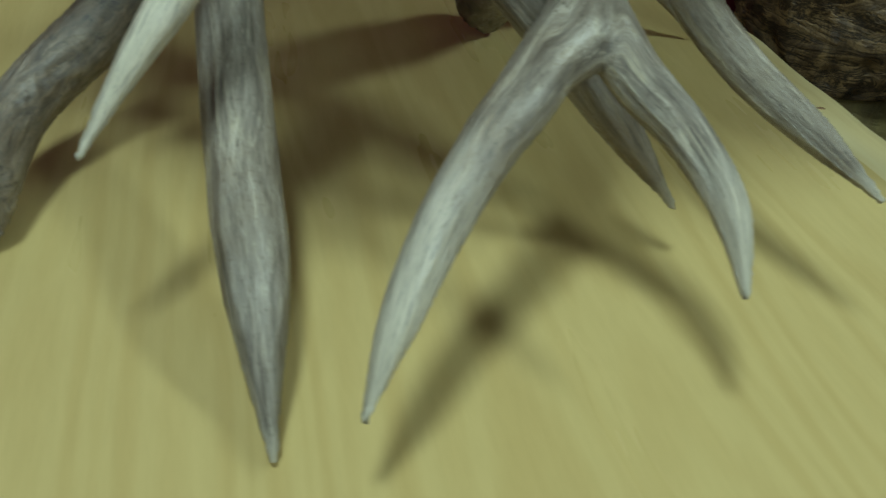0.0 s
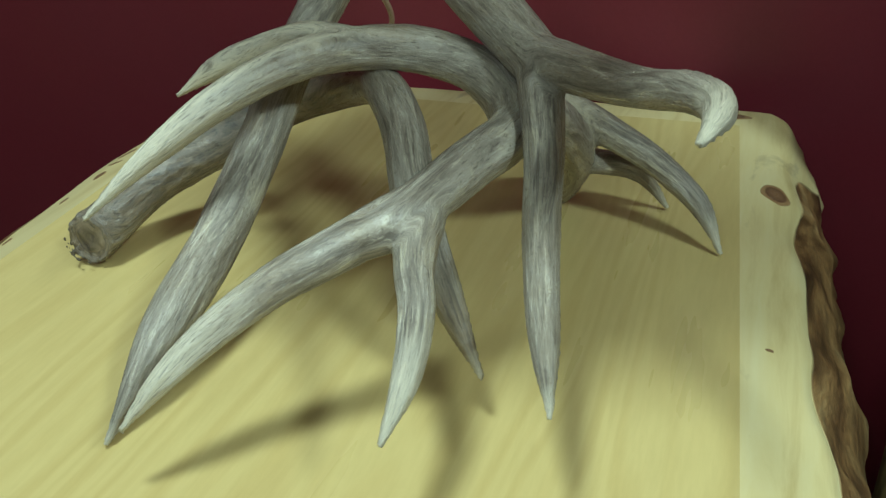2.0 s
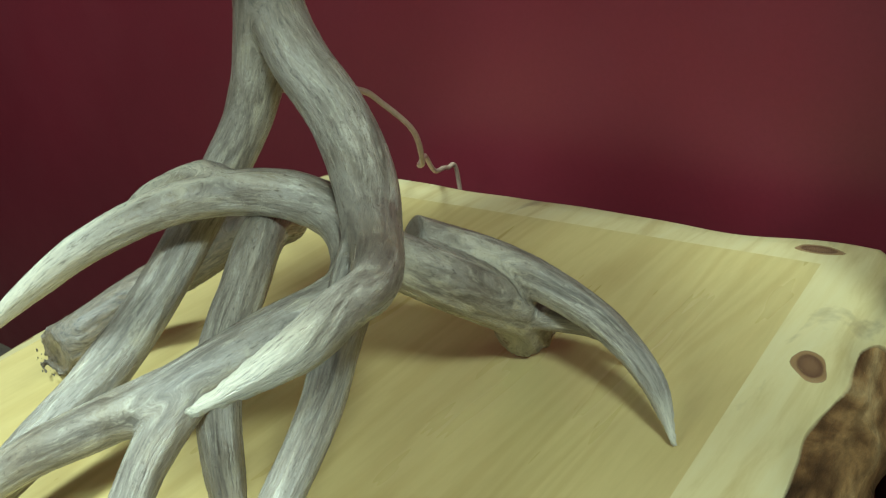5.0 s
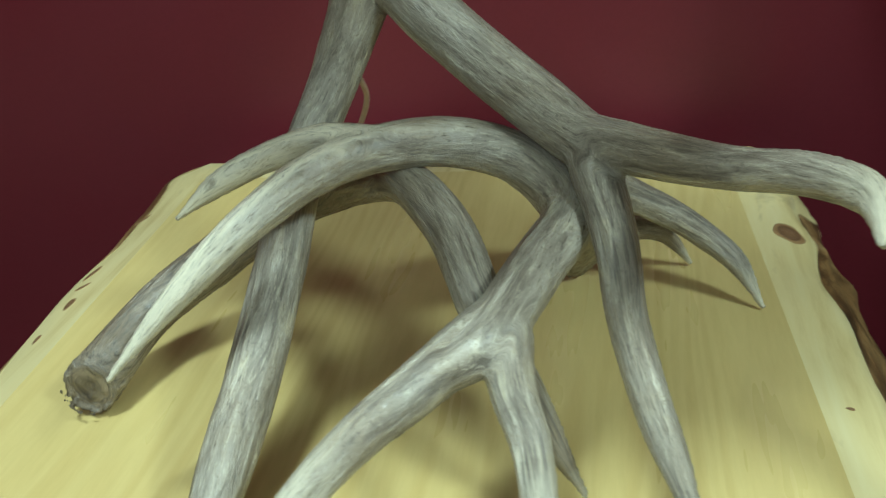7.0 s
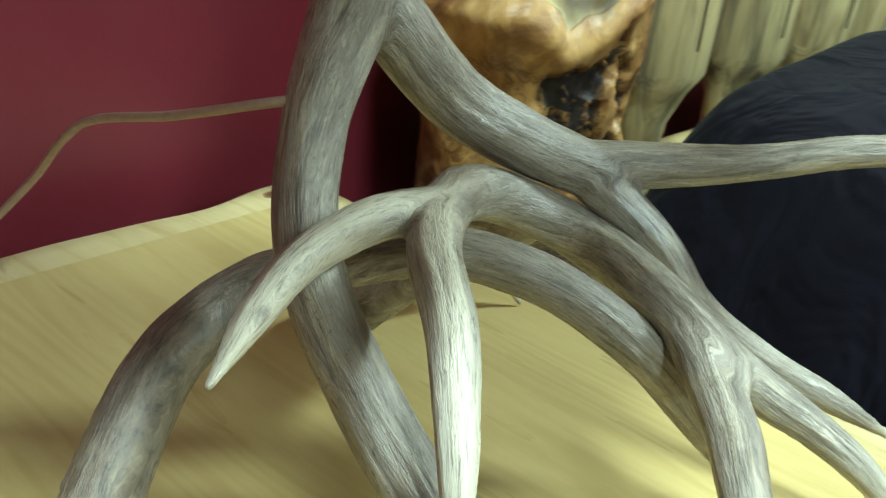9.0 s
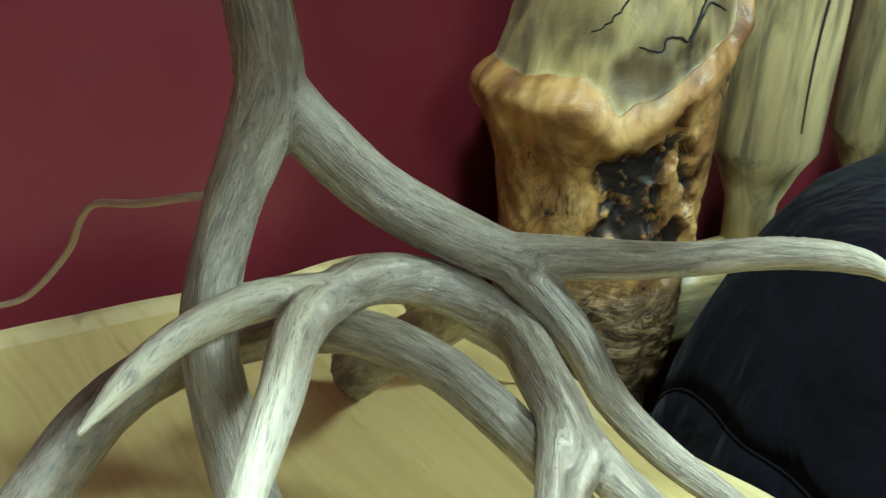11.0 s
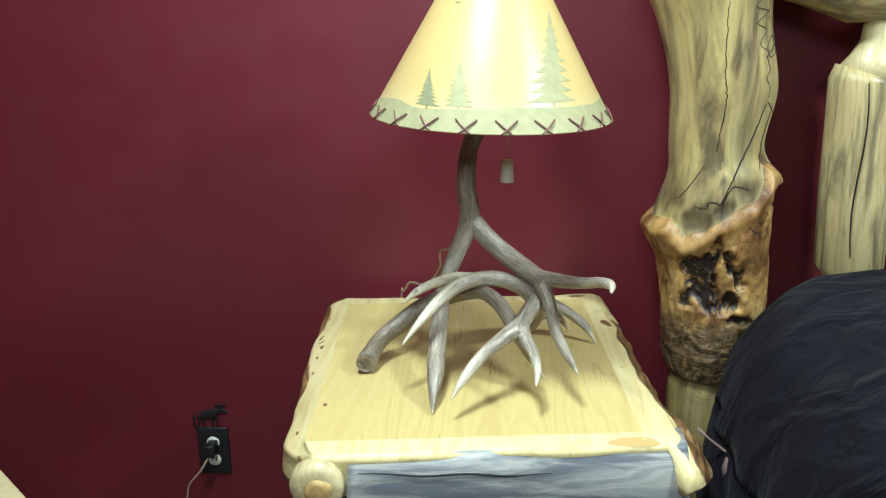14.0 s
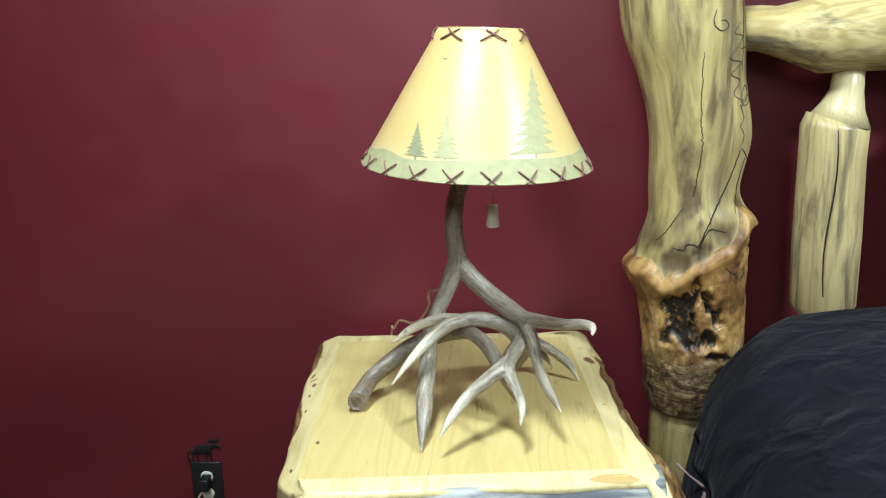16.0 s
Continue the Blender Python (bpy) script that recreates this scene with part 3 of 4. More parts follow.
# log stub whose cut end shows at the front corner
bm = lathe(bmesh.new(), [(0.040, -0.08), (0.043, -0.01), (0.040, 0.004), (0.030, 0.009), (0.020, 0.0095)], 28, (0, 0, 0), 0.1, 2.0)
bmesh.ops.transform(bm, matrix=pose(-0.176, -0.140, 0.646, 90, 0, 0), verts=bm.verts)
stub = tpart("log_stub", bm, SAPWOOD, "round cut log end at the front corner")
bm = lathe(bmesh.new(), [(0.022, 0.0), (0.021, 0.004), (0.012, 0.006), (0.004, 0.006)], 20, (0, 0, 0), 0.2, 5.0)
bmesh.ops.transform(bm, matrix=pose(-0.171, -0.149, 0.644, 90, 0, 0), verts=bm.verts)
part("heartwood", bm, GOLDKNOT, stub, "golden heartwood of the cut end").matrix_local = XF

# ---- antler lamp ----
lamp = thing("antler_table_lamp", (0.05, 0.2, TOP), "table lamp of three weathered deer antlers with a parchment shade", "table lamp")
LX = Matrix.Translation((-0.05, -0.2, -TOP))


def antler(name, branches, label, umber=None, pearls=(), ridge=None, tone=0.0):
    """One antler: tapering tines merged into a single smooth bone, furrowed along their length."""
    bm = bmesh.new()
    centre, ways, far, rad, tipd = [], [], [], [], []
    for nodes, worn in branches:
        rows = spline(nodes, 14 * (len(nodes) - 1) + 1)
        rows[:, 3] = np.maximum(rows[:, 3], 0.0016)
        tube(bm, rows[:, :3], rows[:, 3], 20)
        p = rows[:, :3]
        step = np.linalg.norm(np.diff(p, axis=0), axis=1)
        s = np.r_[0, np.cumsum(step)]
        # keep the length along the bone continuous where a tine leaves another
        if centre:
            old, at = np.vstack(centre), np.concatenate(far)
            ends = [np.linalg.norm(old - p[e], axis=1) for e in (0, -1)]
            e = 0 if ends[0].min() < ends[1].min() else -1
            s = s - s[e] + at[ends[e].argmin()]
        base = np.r_[0, np.cumsum(step)]
        centre.append(p)
        ways.append(np.gradient(p, axis=0))
        far.append(s)
        rad.append(rows[:, 3])
        d = np.full(len(p), 9.0)
        if nodes[-1][3] < 0.004:
            d = np.minimum(d, base[-1] - base)
        if nodes[0][3] < 0.004:
            d = np.minimum(d, base)
        tipd.append(d / worn)
    raw = new("raw", mesh_of("raw", bm, ANTLER))
    mod = raw.modifiers.new("merge", "REMESH")
    mod.mode, mod.voxel_size, mod.use_smooth_shade = "VOXEL", 0.0021, True
    mod = raw.modifiers.new("soft", "SMOOTH")
    mod.factor, mod.iterations = 0.5, 7
    me = bpy.data.meshes.new_from_object(raw.evaluated_get(bpy.context.evaluated_depsgraph_get()))
    bpy.data.objects.remove(raw)
    n = len(me.vertices)
    co, no = np.empty(n * 3), np.empty(n * 3)
    me.vertices.foreach_get("co", co)
    me.vertices.foreach_get("normal", no)
    co, no = co.reshape(-1, 3), no.reshape(-1, 3)
    c, w, s, r, d = np.vstack(centre), np.vstack(ways), np.concatenate(far), np.concatenate(rad), np.concatenate(tipd)
    w /= np.linalg.norm(w, axis=1)[:, None] + 1e-9
    along, tip, flat = np.empty(n), np.empty(n), np.empty((n, 3))
    for k in range(0, n, 2000):
        part_co, part_no = co[k:k + 2000], no[k:k + 2000]
        off = part_co[:, None] - c[None]
        gap = np.linalg.norm(off, axis=2) - 0.85 * r[None]
        share = np.exp(-(gap - gap.min(1)[:, None]) / 0.0025)
        share /= share.sum(1)[:, None]
        along[k:k + 2000] = (share * (s[None] + (off * w[None]).sum(2))).sum(1)
        tip[k:k + 2000] = (share * np.minimum(d, 3.0)[None]).sum(1)
        across = part_no[:, None] - w[None] * (part_no[:, None] * w[None]).sum(2)[..., None]
        flat[k:k + 2000] = (share[..., None] * across).sum(1)
    # furrows and pearling
    lift = np.empty(n)
    for k in range(n):
        q = flat[k]
        v = Vector((q[0] * 2.6 + 0.8 * q[2], q[1] * 2.6 - 0.8 * q[2], along[k] * 14 + q[2]))
        lift[k] = 0.0009 * noise.noise(v) + 0.0006 * noise.noise(v * 2.7)
        for px, py, pz, reach, size in pearls:
            g = math.dist(co[k], (px, py, pz))
            if g < reach:
                lift[k] += size * (1 - g / reach) * (0.35 + noise.noise(Vector(co[k] * 260)) + 0.5 * noise.noise(Vector(co[k] * 520)))
    co = co + no * lift[:, None]
    co = co + np.array((-0.05, -0.2, -TOP))
    me.vertices.foreach_set("co", co.ravel())
    pale = np.clip(1 - tip, 0, 1) ** 0.8
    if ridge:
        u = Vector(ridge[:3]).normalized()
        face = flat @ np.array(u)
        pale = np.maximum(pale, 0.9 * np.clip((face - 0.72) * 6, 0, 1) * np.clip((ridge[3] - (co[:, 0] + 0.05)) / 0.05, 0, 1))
    dark = tone * np.clip((0.14 - (co[:, 0] + 0.05)) / 0.12, 0, 1)
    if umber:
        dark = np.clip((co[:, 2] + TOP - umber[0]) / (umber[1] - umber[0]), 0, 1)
    for px, py, pz, reach, size in pearls:
        if size > 0.002:
            g = np.linalg.norm(co - np.array((px - 0.05, py - 0.2, pz - TOP)), axis=1)
            dark = np.maximum(dark, np.clip(1.3 * (1 - g / reach), 0, 0.9))
    for key, values in (("along", along), ("round_x", flat[:, 0] + 0.7 * flat[:, 2]), ("round_y", flat[:, 1] - 0.7 * flat[:, 2]), ("pale", pale), ("umber", dark)):
        me.attributes.new(key, "FLOAT", "POINT").data.foreach_set("value", values.astype(np.float32))
    if not me.materials:
        me.materials.append(ANTLER)
    me.update()
    ob = new(name, me)
    ob.parent = lamp
    return tagged(ob, label)


antler("antler", [
    ([(0.1040, 0.2500, 1.2000, 0.0145), (0.0857, 0.2841, 1.1500, 0.0155), (0.0621, 0.3001, 1.1004, 0.017), (0.0541, 0.2838, 1.0330, 0.018), (0.0603, 0.2759, 0.9679, 0.0195),
     (0.0340, 0.2685, 0.8999, 0.016), (0.0103, 0.2392, 0.8469, 0.0155), (0.0040, 0.1852, 0.7979, 0.0158), (0.0012, 0.1267, 0.7607, 0.0162), (0.0007, 0.0613, 0.7365, 0.014), (-0.0009, -0.0019, 0.7027, 0.0025)], 0.015),
    ([(0.0581, 0.2819, 0.9767, 0.017), (0.0869, 0.2681, 0.9406, 0.0182), (0.1244, 0.2589, 0.9063, 0.0182), (0.1646, 0.2320, 0.8815, 0.0178), (0.2007, 0.1951, 0.8660, 0.0155)], 0.01),
    ([(0.1823, 0.2155, 0.8722, 0.0145), (0.2350, 0.1632, 0.8798, 0.0125), (0.2611, 0.1311, 0.8882, 0.0105), (0.2814, 0.0958, 0.9014, 0.0095), (0.2977, 0.0578, 0.9094, 0.008), (0.2936, 0.0178, 0.9094, 0.0022)], 0.06),
    ([(0.1885, 0.2104, 0.8706, 0.0145), (0.2042, 0.1611, 0.8374, 0.012), (0.2104, 0.1324, 0.8091, 0.0108), (0.2201, 0.0941, 0.7902, 0.0098), (0.2318, 0.0539, 0.7791, 0.0078), (0.2436, 0.0161, 0.7672, 0.0022)], 0.02),
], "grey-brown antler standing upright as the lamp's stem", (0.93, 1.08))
antler("antler", [
    ([(-0.0573, 0.0819, 0.7916, 0.0022), (-0.0242, 0.1154, 0.8253, 0.0082), (0.0090, 0.1514, 0.8512, 0.0112), (0.0440, 0.1947, 0.8653, 0.0132), (0.0945, 0.2251, 0.8667, 0.0145),
     (0.1448, 0.2300, 0.8541, 0.0155), (0.1783, 0.1962, 0.8357, 0.0155), (0.1637, 0.1400, 0.8287, 0.015), (0.1435, 0.0899, 0.8185, 0.014), (0.1223, 0.0734, 0.8107, 0.0115)], 0.15),
    ([(-0.0676, 0.2088, 0.8231, 0.0022), (-0.0386, 0.2171, 0.8431, 0.0078), (-0.0057, 0.2249, 0.8578, 0.0095), (0.0313, 0.2219, 0.8688, 0.011), (0.0666, 0.2119, 0.8712, 0.0115)], 0.13),
    ([(0.1527, 0.1124, 0.8235, 0.013), (0.1153, 0.0676, 0.8075, 0.0128), (0.0917, 0.0462, 0.7963, 0.0115), (0.0685, 0.0232, 0.7803, 0.01), (0.0486, -0.0019, 0.7613, 0.0075), (0.0315, -0.0236, 0.7378, 0.0022)], 0.1),
    ([(0.1527, 0.1103, 0.8236, 0.012), (0.1580, 0.0721, 0.8063, 0.0112), (0.1691, 0.0439, 0.7934, 0.0095), (0.1744, 0.0124, 0.7783, 0.0075), (0.1709, -0.0160, 0.7581, 0.0022)], 0.06),
    ([(0.1719, 0.2250, 0.8439, 0.016), (0.1900, 0.2700, 0.8029, 0.018), (0.1899, 0.3201, 0.7620, 0.0185), (0.1720, 0.3550, 0.7270, 0.0215), (0.1680, 0.3620, 0.7210, 0.02)], 0.01),
    ([(0.1648, 0.2620, 0.8348, 0.014), (0.1900, 0.3050, 0.8050, 0.0128), (0.2207, 0.3243, 0.7808, 0.0118), (0.2548, 0.3307, 0.7579, 0.0105), (0.2876, 0.3228, 0.7325, 0.008), (0.3075, 0.3090, 0.7018, 0.0022)], 0.035),
    ([(0.1949, 0.3181, 0.7619, 0.01), (0.2354, 0.3524, 0.7415, 0.008), (0.2618, 0.3730, 0.7020, 0.0022)], 0.03),
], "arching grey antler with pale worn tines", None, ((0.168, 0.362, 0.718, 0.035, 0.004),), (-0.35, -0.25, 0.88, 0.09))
antler("antler", [
    ([(-0.132, 0.166, 0.7235, 0.0185), (-0.131, 0.174, 0.7240, 0.0185), (-0.1113, 0.2250, 0.7438, 0.0165), (-0.0774, 0.2585, 0.7628, 0.0172), (-0.0328, 0.2841, 0.7895, 0.0172), (0.0154, 0.2872, 0.8087, 0.016), (0.0551, 0.2606, 0.8261, 0.0145),
     (0.0851, 0.2177, 0.8412, 0.0138), (0.1148, 0.1738, 0.8335, 0.0135), (0.1378, 0.1297, 0.8097, 0.0128), (0.1643, 0.1006, 0.7704, 0.01), (0.1915, 0.0835, 0.7281, 0.0022)], 0.02),
], "dark grey antler with a knobbly burr resting on the table", None, ((-0.133, 0.166, 0.718, 0.042, 0.0021), (-0.09, 0.25, 0.75, 0.06, 0.0012)), None, 0.6)


def lpart(name, bm, material, label="", parent=None, smooth=True):
    bmesh.ops.transform(bm, matrix=LX, verts=bm.verts)
    return part(name, bm, material, parent or lamp, label, smooth)


# shade: an open cone, laced along both rims
SC = Vector((0.100, 0.245, 1.167))
SR0, SR1, SH = 0.213, 0.076, 0.246


def on_shade(angle, h, lift=0.0012):
    """A place on the outside of the shade: angle from the front, height 0 to 1."""
    r = SR0 + (SR1 - SR0) * h + lift
    return Vector((r * math.sin(angle), -r * math.cos(angle), SH * h))


bm = bmesh.new()
rings = []
for h, lift in [(0, 0.0), (0.003, 0.0015)] + [(k / 12, 0.0) for k in range(1, 12)] + [(0.997, 0.0015), (1, 0.0)] + [(1, -0.002)] + [(k / 12, -0.002) for k in range(11, 0, -1)] + [(0, -0.002)]:
    rings.append([bm.verts.new(on_shade(2 * math.pi * s / 96, h, lift)) for s in range(96)])
for k in range(len(rings)):
    a, b = rings[k], rings[(k + 1) % len(rings)]
    for s in range(96):
        bm.faces.new((a[s], a[(s + 1) % 96], b[(s + 1) % 96], b[s]))
shade = part("shade", bm, SHADE, lamp, "yellow parchment cone shade laced at both rims")
shade.matrix_local = LX @ Matrix.Translation(SC) @ pose(0, 0, 0, 0, 2.2, 0)


def stitch(h0, h1, half):
    """A leather cross-stitch that wraps a rim."""
    bm = bmesh.new()
    for sign in (-1, 1):
        pts, rr = [], []
        for k in range(9):
            u = k / 8
            a = sign * half * (1 - 1.55 * u)
            bow = math.sin(math.pi * u) * 0.0015
            pts.append(on_shade(a, h0 + (h1 - h0) * u, 0.002 + bow + (0.001 if sign > 0 else 0)))
            rr.append(0.0016)
        tube(bm, pts, rr, 6)
    return bm


low = mesh_of("stitch", stitch(0.088, 0.0, 0.085), LACE)
high = mesh_of("stitch", stitch(0.925, 1.0, 0.27), LACE)
for mesh, count, turn in ((low, 20, 0.113), (high, 7, 0.26)):
    for k in range(count):
        ob = new("stitch", mesh)
        ob.parent = shade
        ob.matrix_local = Matrix.Rotation(2 * math.pi * k / count + turn, 4, "Z")


def decal(rows, lift=0.0007):
    """A flat print on the shade from rows of (height, left angle, right angle)."""
    bm = bmesh.new()
    pairs, steps = [], 4
    dense = [tuple(p + (q - p) * k / steps for p, q in zip(r0, r1)) for r0, r1 in zip(rows[:-1], rows[1:]) for k in range(steps)] + [rows[-1]]
    for h, a, b in dense:
        n = 12
        fan = (SR0 - 0.018) / (SR0 + (SR1 - SR0) * h)   # the print keeps its width up the cone
        a, b = a * fan, b * fan
        pairs.append([bm.verts.new(on_shade(a + (b - a) * j / n, h, lift)) for j in range(n + 1)])
    for p, q in zip(pairs[:-1], pairs[1:]):
        for j in range(len(p) - 1):
            bm.faces.new((p[j], p[j + 1], q[j + 1], q[j]))
    bmesh.ops.delete(bm, geom=[v for v in bm.verts if not v.link_faces], context="VERTS")
    return bm


def fir(angle, h0, h1, wide, seed):
    rng = random.Random(seed)
    rows, tiers = [], 9
    for k in range(tiers):
        u0, u1 = k / tiers, (k + 1) / tiers
        w0, w1 = wide * (1 - u0) ** 0.9 * rng.uniform(0.85, 1.1), wide * (1 - u0) ** 0.9 * 0.34
        h, g = h0 + (h1 - h0) * (0.1 + 0.9 * u0), h0 + (h1 - h0) * (0.1 + 0.9 * u1)
        rows += [(h, angle - w0 * rng.uniform(0.85, 1.1), angle + w0), (h + (g - h) * 0.35, angle - w0 * 0.7, angle + w0 * 0.66), (g - 0.006 * (h1 - h0), angle - w1, angle + w1)]
    return [(h0, angle - 0.012, angle + 0.012), (h0 + 0.1 * (h1 - h0) - 0.001, angle - 0.012, angle + 0.012)] + rows + [(h1 + 0.02, angle - 0.002, angle + 0.002)]


for angle, h0, h1, wide, mat in ((-0.57, 0.13, 0.36, 0.125, TREEPRINT), (-0.28, 0.13, 0.43, 0.15, HAZEPRINT), (0.53, 0.13, 0.74, 0.25, HAZEPRINT), (1.62, 0.12, 0.45, 0.15, TREEPRINT), (2.5, 0.12, 0.6, 0.2, HAZEPRINT), (-1.7, 0.12, 0.4, 0.14, HAZEPRINT), (-2.5, 0.12, 0.5, 0.18, TREEPRINT)):
    part("tree_print", decal(fir(angle, h0, h1, wide, int(angle * 100)), 0.0006), mat, shade, "faded fir tree printed on the shade", False)
bm = bmesh.new()
prev = None
for s in range(181):
    a = 2 * math.pi * s / 180
    top = 0.145 + 0.03 * noise.noise(Vector((math.cos(a) * 2.2, math.sin(a) * 2.2, 0.3))) + 0.035 * max(0, -math.cos(a * 1.0 + 1.2)) ** 2
    pair = [bm.verts.new(on_shade(a, 0.006, 0.0016)), bm.verts.new(on_shade(a, 0.08, 0.0005)), bm.verts.new(on_shade(a, top, 0.0004))]
    if prev:
        for j in range(2):
            bm.faces.new((prev[j], pair[j], pair[j + 1], prev[j + 1]))
    prev = pair
part("ground_print", bm, HAZEPRINT, shade, "pale green treeline printed round the shade")
for a, h in ((-0.33, 0.79), (0.95, 0.7)):
    part("bird_print", decal([(h, a - 0.004, a + 0.004), (h + 0.010, a - 0.032, a + 0.036), (h + 0.013, a - 0.042, a + 0.048)], 0.0009), TREEPRINT, shade, "small bird printed on the shade")

bm = lathe(bmesh.new(), [(0.010, 0.0), (0.017, 0.004), (0.017, 0.05), (0.013, 0.055), (0.013, 0.075), (0.004, 0.078)], 20, (0.104, 0.248, 1.19))
lpart("socket", bm, BRASS, "brass lamp socket under the shade")
bm = lathe(bmesh.new(), [(0.012, 0.0), (0.014, 0.012), (0.029, 0.055), (0.030, 0.07), (0.024, 0.088), (0.006, 0.098)], 20, (0.104, 0.248, 1.266))
lpart("bulb", bm, IVORY, "frosted bulb, switched off")
bm = tube(bmesh.new(), [(0.104 + 0.002 * math.sin(k), 0.248, 1.364 + 0.0044 * k) for k in range(9)], [0.0025] * 9, 8)
for a in (0, 2.1, 4.2):
    tube(bm, [(0.104, 0.248, 1.396), (0.104 + 0.072 * math.sin(a), 0.248 - 0.072 * math.cos(a), 1.399)], [0.0013, 0.0013], 6)
lpart("finial", bm, BRASS, "brass finial and spider of the shade")
chain = lpart("pull_chain", tube(bmesh.new(), [(0.116, 0.262, 1.205), (0.130, 0.275, 1.19), (0.131, 0.276, 1.15), (0.131, 0.276, 1.08)], [0.0008] * 4, 6), BRASS, "thin brass pull chain")
bm = lathe(bmesh.new(), [(0.0085, 0.043), (0.0105, 0.0425), (0.0118, 0.02), (0.0135, 0.002), (0.012, 0.0), (0.004, 0.0)][::-1], 24, (0.131, 0.276, 1.038), 0.06)
bmesh.ops.transform(bm, matrix=LX, verts=bm.verts)
part("pull_weight", bm, IVORY, chain, "pale antler slice hung as the pull weight")
cordpts = spline([(0.045, 0.262, 0.915, 0), (0.021, 0.285, 0.908, 0), (0.008, 0.345, 0.886, 0), (-0.002, 0.404, 0.868, 0), (-0.006, 0.432, 0.848, 0), (-0.008, 0.467, 0.812, 0), (-0.030, 0.498, 0.770, 0), (-0.052, 0.517, 0.756, 0), (-0.070, 0.545, 0.751, 0), (-0.084, 0.564, 0.743, 0), (-0.097, 0.590, 0.716, 0), (-0.104, 0.618, 0.708, 0), (-0.108, 0.640, 0.685, 0),
                  (-0.13, 0.655, 0.50, 0), (-0.25, 0.662, 0.15, 0), (-0.45, 0.660, 0.03, 0), (-0.66, 0.655, 0.06, 0), (-0.672, 0.648, 0.16, 0), (-0.630, 0.635, 0.222, 0), (-0.606, 0.650, 0.262, 0)], 170)[:, :3]
cord = lpart("power_cord", tube(bmesh.new(), cordpts, [0.0026] * len(cordpts), 8), CORD, "tan power cord bent over the back of the table")
bm = box(bmesh.new(), (-0.616, 0.638, 0.256), (-0.592, 0.677, 0.288), 0.004)
bmesh.ops.transform(bm, matrix=LX, verts=bm.verts)
part("plug", bm, BLACK, cord, "dark moulded plug")

# ---- wall outlet with a moose-topped iron plate ----
outlet = thing("wall_outlet", (-0.605, WALL, 0.255), "black iron outlet plate topped with a moose silhouette, on the wall", "wall outlet")
part("cover_plate", box(bmesh.new(), (-0.040, -0.007, -0.065), (0.040, 0.0, 0.065), 0.003), BLACK, outlet)
for z in (0.024, -0.024):
    bm = lathe(bmesh.new(), [(0.0165, 0.0), (0.0165, 0.009), (0.015, 0.0105), (0.004, 0.0105)], 24)
    bmesh.ops.transform(bm, matrix=pose(0, 0, z, 90, 0, 0), verts=bm.verts)
    face = part("socket_face", bm, IVORY, outlet, "round ivory socket face")
    for dx, dz in ((-0.006, 0.003), (0.006, 0.003)):
        part("slot", box(bmesh.new(), (dx - 0.001, -0.0115, z + dz - 0.004), (dx + 0.001, -0.0100, z + dz + 0.004)), DARKHOLE, face)
bm = lathe(bmesh.new(), [(0.003, 0.0), (0.003, 0.009), (0.001, 0.0095)], 10)
bmesh.ops.transform(bm, matrix=pose(0, 0, 0, 90, 0, 0), verts=bm.verts)
part("screw", bm, BRASS, outlet)


def moose():
    """A flat iron moose walking, cut from plate."""
    bm = bmesh.new()

    def bar(x0, z0, x1, z1, w0, w1):
        tube(bm, [(x0, -0.003, z0), ((x0 + x1) / 2, -0.003, (z0 + z1) / 2), (x1, -0.003, z1)], [w0, (w0 + w1) / 2, w1], 8, ((0, 1, 0), 0.35))

    bar(-0.026, 0.098, 0.012, 0.103, 0.0115, 0.0140)
    bar(-0.012, 0.100, 0.016, 0.108, 0.011, 0.010)
    bar(0.010, 0.106, 0.028, 0.113, 0.009, 0.0055)
    bar(0.026, 0.114, 0.042, 0.104, 0.0058, 0.0040)
    for x, lean in ((-0.030, -0.006), (-0.022, 0.004), (0.004, -0.003), (0.012, 0.005)):
        bar(x, 0.096, x + lean, 0.063, 0.0045, 0.0024)
    for k in range(5):
        bar(0.024, 0.118, 0.012 + 0.007 * k, 0.130 + 0.003 * math.sin(k * 2.0), 0.0035, 0.0014)
    bar(0.010, 0.124, 0.038, 0.126, 0.004, 0.004)
    bar(-0.037, 0.102, -0.040, 0.093, 0.002, 0.0015)
    return bm


raw = new("raw", mesh_of("raw", moose(), BLACK))
mod = raw.modifiers.new("merge", "REMESH")
mod.mode, mod.voxel_size = "VOXEL", 0.0011
me = bpy.data.meshes.new_from_object(raw.evaluated_get(bpy.context.evaluated_depsgraph_get()))
bpy.data.objects.remove(raw)
bm = bmesh.new()
bm.from_mesh(me)
part("moose_ornament", bm, BLACK, outlet, "flat black moose cut-out standing on the plate")
bm = tube(bmesh.new(), [(-0.040, -0.003, 0.062), (-0.047, -0.003, 0.075), (-0.045, -0.003, 0.092), (-0.036, -0.003, 0.098)], [0.0018] * 4, 6)
part("twig_bracket", bm, BLACK, outlet)

# ---- log bed ----
bed = thing("log_bed", (1.4, -0.4, 0), "rustic pine log bed with a burled post and spindle headboard", "bed")


def bpart(name, bm, material, label="", smooth=True, parent=None):
    bmesh.ops.transform(bm, matrix=Matrix.Translation((-1.4, 0.4, 0)), verts=bm.verts)
    return part(name, bm, material, parent or bed, label, smooth)


def ragged(blobs, u, z):
    """The strongest of some soft blobs: rows of place round the front, height, half sizes and weight."""
    return max(w * math.exp(-((u - bu) / su) ** 2 - ((z - bz) / sz) ** 2) for bu, bz, su, sz, w in blobs)


